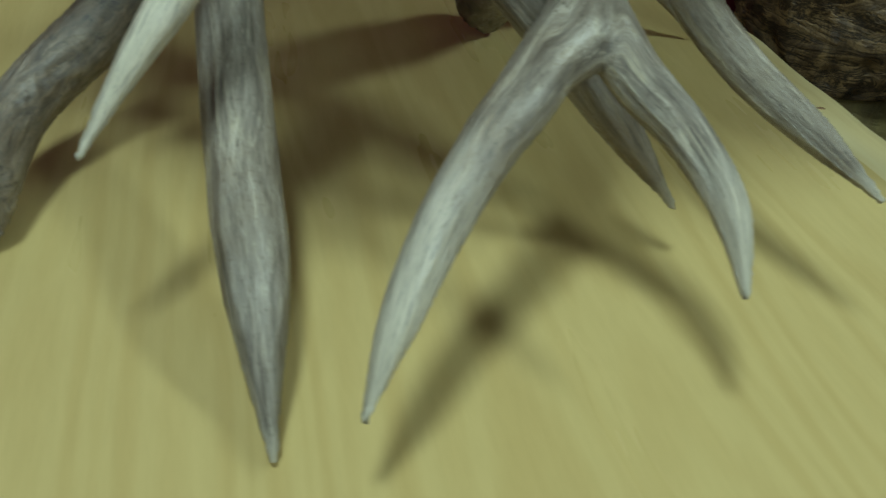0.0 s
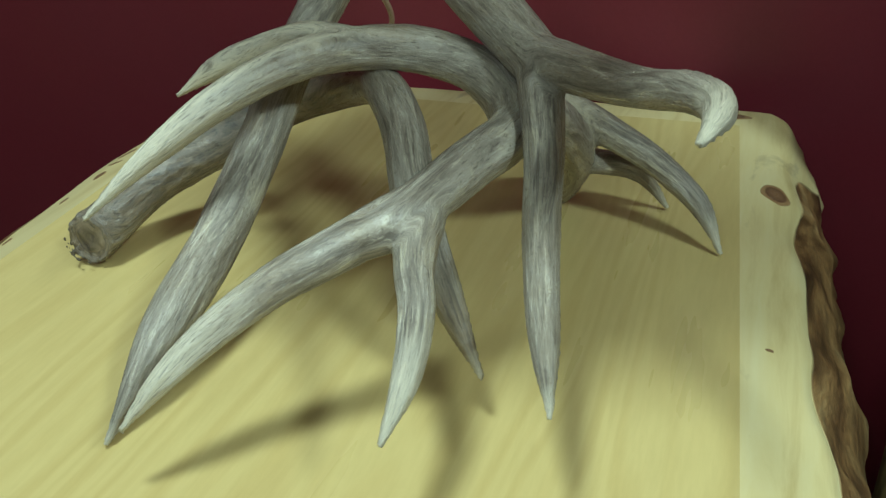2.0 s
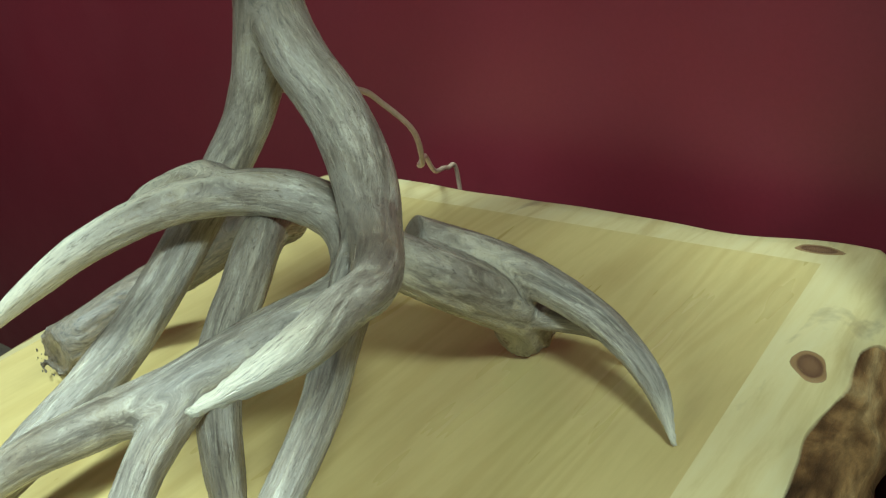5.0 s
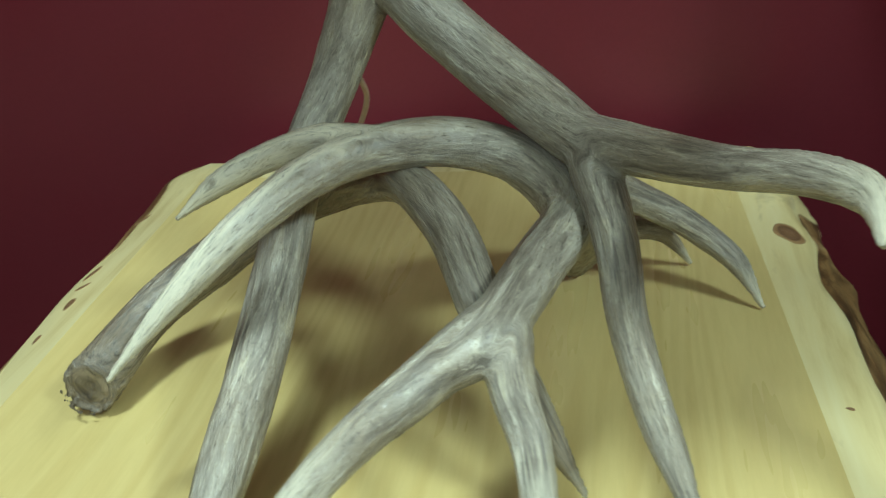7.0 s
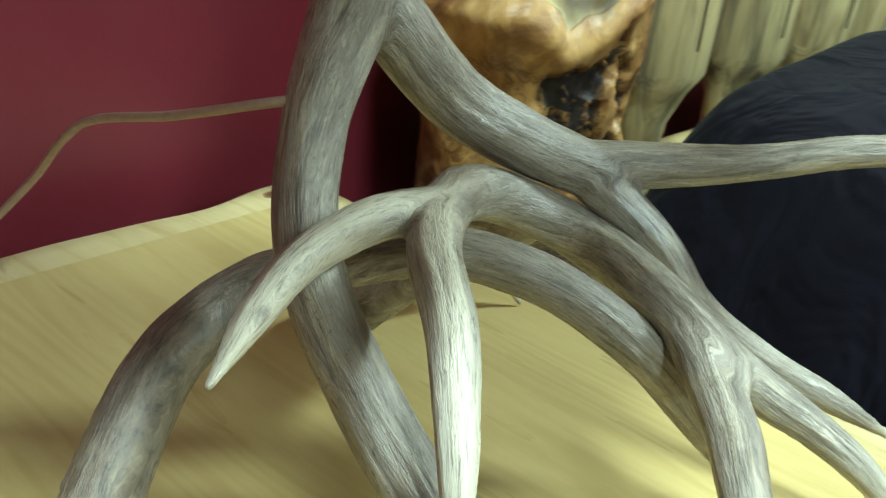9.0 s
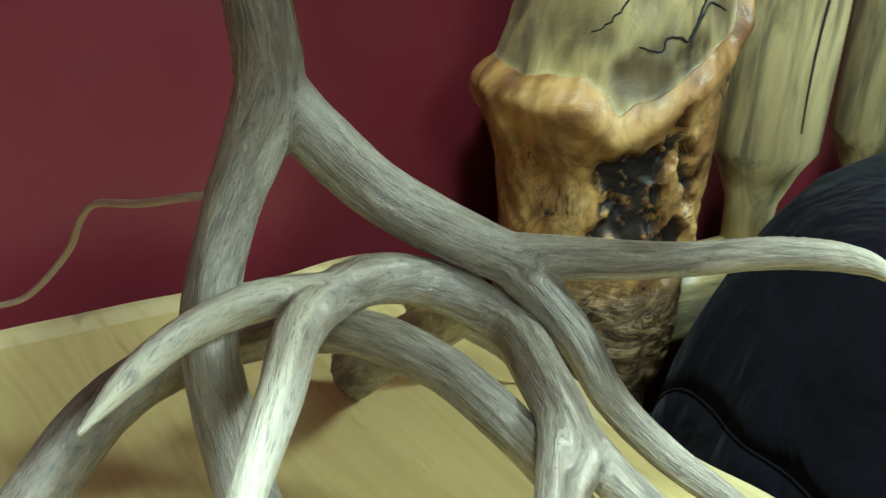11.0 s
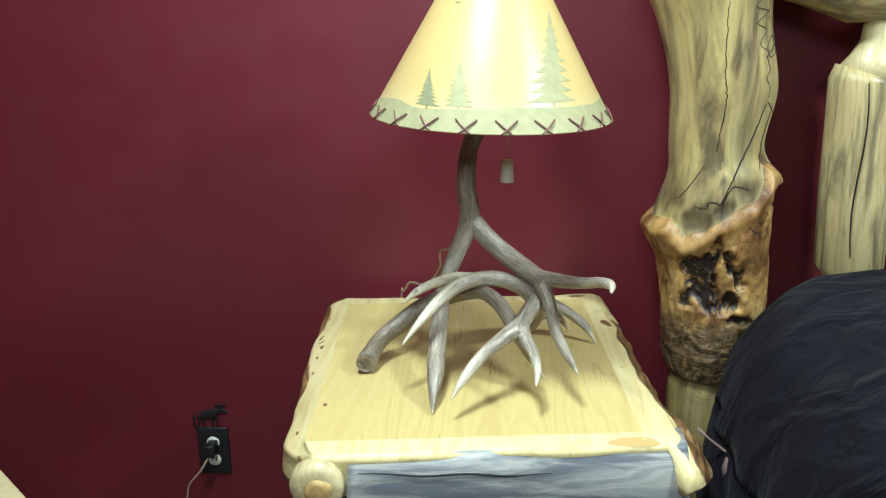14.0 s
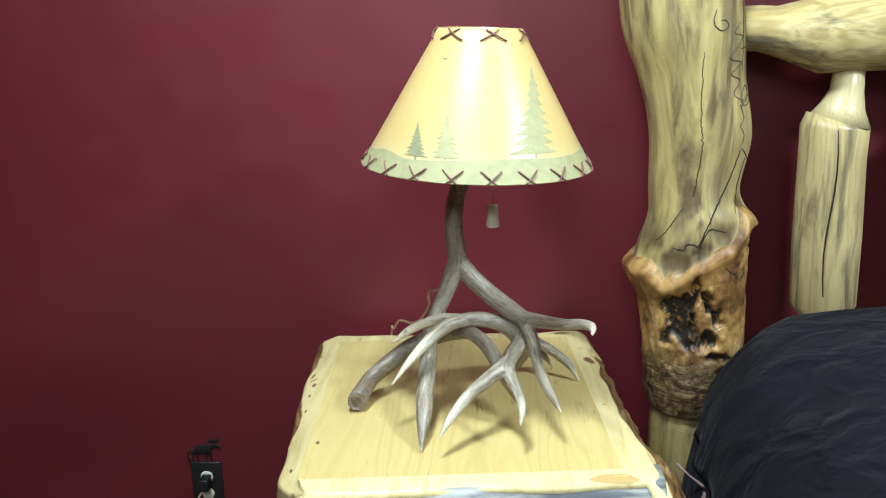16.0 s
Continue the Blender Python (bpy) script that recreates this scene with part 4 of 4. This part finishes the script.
HOLLOWS = ((-0.44, 0.800, 0.22, 0.034, 1.0), (-0.25, 0.828, 0.20, 0.020, 1.0), (-0.38, 0.752, 0.24, 0.040, 0.95), (0.20, 0.836, 0.14, 0.030, 0.9), (0.30, 0.792, 0.10, 0.030, 0.8), (-0.14, 0.785, 0.10, 0.03, 0.75),
           (0.04, 0.742, 0.20, 0.020, 1.0), (0.28, 0.704, 0.24, 0.011, 0.95), (-0.05, 0.866, 0.10, 0.024, 1.0), (0.80, 1.025, 0.13, 0.020, 0.55), (0.86, 0.950, 0.09, 0.035, 0.6))
POCKETS = ((-0.48, 0.925, 0.22, 0.032, 1.0), (-0.10, 0.950, 0.22, 0.026, 0.9), (0.22, 0.985, 0.20, 0.022, 0.6), (0.82, 1.015, 0.14, 0.030, 0.8), (-0.85, 0.965, 0.2, 0.03, 0.5))
SWELLS = ((-0.80, 0.875, 0.25, 0.035, 0.07), (0.35, 0.735, 0.32, 0.024, 0.10), (0.62, 0.80, 0.22, 0.05, 0.07), (0.72, 0.985, 0.2, 0.045, 0.09))


def post():
    """The bent headboard post: peeled above, swollen into a burl, gathered at a rim, pale below."""
    rows = spline([(0.592, 0.535, 0.00, 0.088), (0.592, 0.535, 0.30, 0.090), (0.592, 0.535, 0.50, 0.090), (0.592, 0.535, 0.540, 0.086), (0.592, 0.53, 0.556, 0.096), (0.590, 0.53, 0.60, 0.106), (0.588, 0.53, 0.66, 0.110), (0.586, 0.53, 0.73, 0.111),
                   (0.577, 0.53, 0.805, 0.116), (0.566, 0.53, 0.87, 0.124), (0.574, 0.53, 0.935, 0.120), (0.586, 0.53, 1.00, 0.110), (0.574, 0.53, 1.06, 0.097), (0.580, 0.53, 1.18, 0.107), (0.556, 0.53, 1.30, 0.111),
                   (0.530, 0.53, 1.416, 0.124), (0.51, 0.53, 1.60, 0.12), (0.52, 0.53, 1.80, 0.11)], 430)
    bm = bmesh.new()
    sides, rings, masks = 170, [], []
    lip_u = (-1.0, -0.83, -0.66, -0.58, -0.4, -0.15, 0.1, 0.3, 0.5, 0.6, 0.72, 0.9, 1.0)
    lip_z = (0.915, 0.920, 0.900, 0.886, 0.900, 0.918, 0.942, 0.958, 0.968, 1.005, 1.040, 1.035, 1.015)
    for x, y, z, r in rows:
        ring = []
        for s in range(sides):
            a = 2 * math.pi * s / sides
            u = math.cos(a)
            if z < 0.5 or z > 1.12:
                k = r * (1 + 0.05 * noise.noise(Vector((u, math.sin(a), z * 4.0)) * 1.3) + 0.012 * noise.noise(Vector((u * 5, math.sin(a) * 5, z * 3.0))))
                ring.append(bm.verts.new((x + k * u, y + k * math.sin(a), z)))
                masks.append((0.0, 1.0, 0.0, 0.0))
                continue
            n1 = Vector((u, math.sin(a), z * 4.0))
            wide, fine = noise.noise(n1 * 2.6), noise.noise(n1 * 8.0)
            uu, zz = u + 0.20 * wide + 0.13 * fine, z + 0.020 * noise.noise(n1 * 3.1 + Vector((4, 0, 0))) + 0.013 * noise.noise(n1 * 9.0 + Vector((0, 7, 0)))
            edge = float(np.interp(u, lip_u, lip_z)) + 0.006 * noise.noise(n1 * 4.0) + 0.003 * fine
            below = edge - z
            burl = min(1, max(0, below / 0.012)) * min(1, max(0, (z - 0.548) / 0.010))
            low = min(1, max(0, (0.715 - z) / 0.05))
            hollow = burl * min(1.0, max(0.0, (ragged(HOLLOWS, uu, zz) - 0.20) / 0.35))
            pocket = ragged(POCKETS, uu, zz) * (1 - 0.75 * burl)
            roll = 0.085 * math.exp(-((below - 0.030) / 0.020) ** 2) if below > 0 else 0.0
            swirl = abs(noise.noise(n1 * 3.4 + Vector((z * 3 + wide, fine, 0))))
            lump = 0.05 * noise.noise(n1 * 1.3) + burl * (0.05 * wide + 0.06 * (0.22 - swirl) * min(1, max(0, (below - 0.05) / 0.02)) + 0.014 * fine)
            fold = burl * low * (0.008 * math.sin(z * 170 + 9 * noise.noise(n1 * 2.4) + 6 * wide) + 0.02 * noise.noise(Vector((u * 3, math.sin(a) * 3, z * 26))))
            k = r * (1 + lump + fold + burl * (roll + ragged(SWELLS, uu, zz)) - 0.15 * hollow - 0.05 * pocket)
            ring.append(bm.verts.new((x + k * u, y + k * math.sin(a), z)))
            deep = 0.18 * burl * min(1, max(0, (below - 0.055) / 0.02))
            masks.append((max(0.68 * hollow, deep), 1 - burl, low, min(1.0, 1.7 * pocket)))
        rings.append(ring)
    for a, b in zip(rings[:-1], rings[1:]):
        for s in range(sides):
            bm.faces.new((a[s], a[(s + 1) % sides], b[(s + 1) % sides], b[s]))
    bm.faces.new(rings[0][::-1])
    bm.faces.new(rings[-1])
    return bm, np.array(masks, np.float32)


bm, masks = post()
post_ob = bpart("headboard_post", bm, BURL, "bent pine post swelling into an orange and black burl")
for key, values in zip(("char", "peeled", "folded", "weathered"), masks.T):
    post_ob.data.attributes.new(key, "FLOAT", "POINT").data.foreach_set("value", np.ascontiguousarray(values))


def surface(pts, r):
    bm = bmesh.new()
    return tube(bm, pts, [r * (0.5 + 0.5 * math.sin(math.pi * (k + 0.5) / len(pts))) for k in range(len(pts))], 6)


def rough_line(rows, amp, n, seed, r):
    """A dark worm track or crack on the post's face: rows of x, z on its front."""
    base = spline([(x, 0, z, 0) for x, z in rows], n)
    pts = []
    for k, (x, _, z, _) in enumerate(base):
        x += amp * noise.noise(Vector((k * 0.7, seed, 0)))
        z += amp * 0.5 * noise.noise(Vector((k * 0.7, seed, 9)))
        hit = POST_TREE.ray_cast(Vector((x - 1.4, -1.0, z)), Vector((0, 1, 0)))
        if hit[0]:
            pts.append(Vector((hit[0].x, hit[0].y - 0.0005, hit[0].z)))
    return surface(pts, r) if len(pts) > 3 else None


POST_TREE = BVHTree.FromPolygons([v.co.copy() for v in post_ob.data.vertices], [tuple(p.vertices) for p in post_ob.data.polygons])
for rows, amp, n, seed, r, name in (
        ([(0.632, 1.412), (0.616, 1.390), (0.638, 1.381), (0.610, 1.342), (0.637, 1.331), (0.614, 1.309), (0.636, 1.296), (0.623, 1.270), (0.645, 1.254)], 0.003, 60, 1.0, 0.0017, "worm_track"),
        ([(0.645, 1.254), (0.662, 1.266), (0.664, 1.250), (0.648, 1.244), (0.640, 1.262), (0.652, 1.284), (0.660, 1.262), (0.640, 1.246), (0.641, 1.242), (0.648, 1.219), (0.641, 1.204), (0.650, 1.186), (0.648, 1.166)], 0.002, 70, 4.0, 0.0018, "worm_track"),
        ([(0.573, 1.437), (0.568, 1.412), (0.583, 1.396), (0.600, 1.402), (0.595, 1.415), (0.583, 1.415)], 0.002, 30, 7.0, 0.0017, "worm_track"),
        ([(0.641, 1.45), (0.640, 1.40), (0.642, 1.35), (0.641, 1.311)], 0.002, 24, 6.0, 0.0012, "drying_crack"),
        ([(0.636, 1.358), (0.652, 1.360), (0.668, 1.357), (0.672, 1.357)], 0.001, 10, 6.5, 0.0012, "drying_crack"),
        ([(0.648, 1.157), (0.655, 1.150), (0.664, 1.138), (0.670, 1.129)], 0.001, 12, 6.8, 0.0015, "drying_crack"),
        ([(0.645, 1.153), (0.623, 1.085), (0.588, 1.015), (0.563, 0.958)], 0.002, 36, 2.0, 0.0022, "drying_crack"),
        ([(0.661, 1.135), (0.650, 1.085), (0.648, 1.060), (0.644, 1.021)], 0.002, 24, 2.5, 0.0015, "drying_crack"),
        ([(0.619, 0.984), (0.600, 0.990), (0.583, 0.990), (0.564, 0.958), (0.552, 0.960), (0.539, 0.958), (0.535, 0.946), (0.514, 0.949)], 0.002, 44, 3.0, 0.0017, "drying_crack"),
        ([(0.532, 1.034), (0.515, 1.005), (0.497, 0.975), (0.483, 0.958)], 0.003, 24, 3.5, 0.0013, "drying_crack"),
        ([(0.551, 1.355), (0.554, 1.230), (0.561, 1.160), (0.551, 1.059)], 0.005, 44, 5.0, 0.0012, "drying_crack")):
    bm = rough_line(rows, amp, n, seed, r * 0.8)
    if bm:
        part(name, bm, TRACK if name == "worm_track" else DARKHOLE, bed, "thin dark line in the peeled wood")

rail = bpart("top_rail", tube(bmesh.new(), [(0.60, 0.53, 1.395), (0.69, 0.53, 1.395), (0.72, 0.53, 1.39), (0.78, 0.53, 1.385), (0.815, 0.53, 1.385), (1.2, 0.53, 1.40), (1.7, 0.53, 1.39), (2.3, 0.53, 1.40)],
                              [0.045, 0.047, 0.05, 0.068, 0.084, 0.088, 0.084, 0.086], 28), RAILWOOD, "thick peeled log rail with tapered tenon")
bpart("lower_rail", tube(bmesh.new(), [(0.62, 0.53, 0.60), (0.75, 0.53, 0.60), (1.5, 0.53, 0.605), (2.4, 0.53, 0.60)], [0.05, 0.065, 0.068, 0.066], 24), RAILWOOD)
for k in range(6):
    rng = random.Random(40 + k)
    x0, x1 = 0.865 + 0.27 * k, 0.875 + 0.27 * k
    rr = rng.uniform(0.066, 0.076)
    rows = [(x1, 0.53, 0.62, 0.028), (x1, 0.53, 0.72, 0.034), (x1, 0.53, 0.765, 0.052), (x1 - 0.002, 0.53, 0.795, rr), (x0 + 0.004, 0.53, 0.95, rr * 1.02), (x0, 0.53, 1.12, rr * 0.98), (x0, 0.53, 1.188, rr), (x0 + 0.004, 0.53, 1.200, rr * 0.94)]
    spindle = bpart("spindle", tube(bmesh.new(), [r[:3] for r in rows], [r[3] for r in rows], 24), LOGWOOD, "peeled log spindle with knots and drying cracks")
    cone = [(x0 + 0.006, 0.53, 1.196, rr * 0.94), (x0 + 0.012, 0.53, 1.23, 0.046), (x0 + 0.018, 0.53, 1.265, 0.034), (x0 + 0.02, 0.53, 1.33, 0.030)]
    bm = tube(bmesh.new(), [c[:3] for c in cone], [c[3] for c in cone], 24)
    bmesh.ops.transform(bm, matrix=Matrix.Translation((-1.4, 0.4, 0)), verts=bm.verts)
    part("tenon", bm, TENON, spindle, "pale scooped tenon")
    pts = [(x0 - 0.02 + 0.006 * math.sin(j * 0.8 + k), 0.53 - rr - 0.0006, 1.19 - 0.045 * j) for j in range(9)]
    bm = surface(pts, 0.002)
    bmesh.ops.transform(bm, matrix=Matrix.Translation((-1.4, 0.4, 0)), verts=bm.verts)
    part("drying_crack", bm, DARKHOLE, spindle)
bm = lathe(bmesh.new(), [(0.10, 0), (0.105, 0.4), (0.11, 0.9), (0.105, 1.6), (0.09, 1.78)], 28, (2.42, 0.53, 0), 0.1, 3.0)
bpart("headboard_post", bm, LOGWOOD)
bpart("side_rail", tube(bmesh.new(), [(0.66, 0.5, 0.40), (0.66, -0.6, 0.40), (0.66, -1.75, 0.40)], [0.07, 0.075, 0.07], 20), RAILWOOD)
for x in (0.66, 2.38):
    bpart("foot_post", lathe(bmesh.new(), [(0.085, 0), (0.09, 0.3), (0.085, 0.75), (0.07, 0.8)], 24, (x, -1.75, 0), 0.08, x), LOGWOOD)

mattress = thing("mattress", (1.5, -0.6, 0.42), "white sheeted mattress on the log bed", "mattress")
bm = box(bmesh.new(), (-0.79, -1.05, -0.12), (0.86, 1.01, 0.28), 0.06)
part("sheet", bm, SHEET, mattress)


def comforter():
    """Dark bedding over pillows: a domed end by the headboard, a draped and folded side."""
    bm = bmesh.new()
    grid = []
    nx, ny = 70, 110
    prof = [(0.0, 0.16), (0.002, 0.35), (0.006, 0.5), (0.02, 0.60), (0.036, 0.665), (0.06, 0.715), (0.097, 0.765), (0.14, 0.805), (0.19, 0.832), (0.31, 0.855), (0.6, 0.868), (1.9, 0.87)]
    px, pz = [p[0] for p in prof], [p[1] for p in prof]
    s = np.r_[0, np.cumsum(np.hypot(np.diff(px), np.diff(pz)))]
    for i in range(nx + 1):
        u = s[-1] * (i / nx) ** 1.25
        dx, z = float(np.interp(u, s, px)), float(np.interp(u, s, pz))
        row = []
        for j in range(ny + 1):
            v = j / ny
            y = 0.455 - 2.17 * v ** 1.3
            end = min(1.0, max(0.0, (0.455 - y) / 0.13))
            dome = (1 - (1 - end) ** 2.2)
            side = 0.548 - 0.070 * min(1, max(0, (0.36 - y) / 0.25)) + 0.02 * min(1, max(0, (0.0 - y) / 0.8))
            zz = 0.16 + (z - 0.16) * (0.62 + 0.38 * dome) if z > 0.5 else z
            hang = max(0.0, min(1.0, (0.72 - z) / 0.3))
            fold = 0.013 * hang * math.sin(y * 44 + 2.2 * noise.noise(Vector((y * 5, z * 3, 0)))) + 0.008 * noise.noise(Vector((dx * 6, y * 6, z * 6)))
            x = side + dx + fold + (1 - dome) * 0.10 * (1 - min(1, dx / 0.4))
            row.append(bm.verts.new((x, y, zz + 0.012 * noise.noise(Vector((x * 4, y * 4, 2.0))) * (1 - hang))))
        grid.append(row)
    cut = min(range(nx + 1), key=lambda i: abs(grid[i][ny // 2].co.z - 0.60))
    for i, (a, b) in enumerate(zip(grid[:-1], grid[1:])):
        for j in range(ny):
            bm.faces.new((a[j], a[j + 1], b[j + 1], b[j])).material_index = 1 if i < cut else 0
    return bm, [v.co.copy() for v in grid[cut]]


duvet = thing("comforter", (1.4, -0.6, 0.5), "navy-black comforter draped over the bed and pillows", "comforter")
whole, seam = comforter()
for name, keep in (("top_panel", lambda f: f.material_index == 0), ("side_drape", lambda f: f.material_index == 1)):
    bm = whole.copy()
    bmesh.ops.delete(bm, geom=[f for f in bm.faces if not keep(f)], context="FACES")
    bmesh.ops.transform(bm, matrix=Matrix.Translation((-1.4, 0.6, -0.5)), verts=bm.verts)
    for f in bm.faces:
        f.material_index = 0
    ob = part(name, bm, BEDDING, duvet)
    mod = ob.modifiers.new("thick", "SOLIDIFY")
    mod.thickness, mod.offset = 0.012, -1
whole.free()
piping = part("piping", tube(bmesh.new(), [p - Vector((1.4, -0.6, 0.5)) for p in seam], [0.0016] * len(seam), 8), BEDDING, duvet, "corded seam along the edge of the comforter")

tassel = thing("tassel", (0.512, 0.05, 0.60), "dusty pink cord tassel hanging against the dark bedding", "tassel")
part("cord", tube(bmesh.new(), [(-0.05, 0.03, 0.035), (-0.03, 0.02, 0.018), (-0.01, 0.0, 0.008), (0.002, -0.008, 0.003)], [0.002, 0.002, 0.0024, 0.003], 8), PINK, tassel)
part("head", lathe(bmesh.new(), [(0.004, 0.006), (0.013, 0.0), (0.018, -0.02), (0.017, -0.036), (0.010, -0.045)][::-1], 18, (0.004, -0.012, 0), 0.15), PINK, tassel, "dusty pink bound tassel head")
bm = bmesh.new()
rng = random.Random(3)
for k in range(22):
    a, r = rng.uniform(0, 6.28), rng.uniform(0.002, 0.012)
    x, y = 0.004 + r * math.cos(a), -0.012 + r * math.sin(a)
    tube(bm, [(x, y, -0.042), (x * 1.5 + rng.uniform(-0.004, 0.004), y * 1.2, -0.08), (x * 2 + rng.uniform(-0.01, 0.01), y * 1.3, -0.13)], [0.0012, 0.0012, 0.0008], 5)
part("fringe", bm, STRAW, tassel, "grey-green hanging fringe")


# ---- neighbouring side table with a pale top, set askew ----
side_table = thing("side_table", (-0.95, -0.10, 0), "low side table with a pale wooden top, standing askew", "side table")
side_table.matrix_world = pose(-0.95, -0.10, 0, 0, 0, -45)
part("tabletop", box(bmesh.new(), (-0.35, -0.25, 0.47), (0.35, 0.25, 0.50), 0.006), TENON, side_table)
for x in (-0.3, 0.3):
    for y in (-0.2, 0.2):
        part("leg", lathe(bmesh.new(), [(0.022, 0.0), (0.026, 0.1), (0.028, 0.47)], 16, (x, y, 0), 0.05), TENON, side_table)
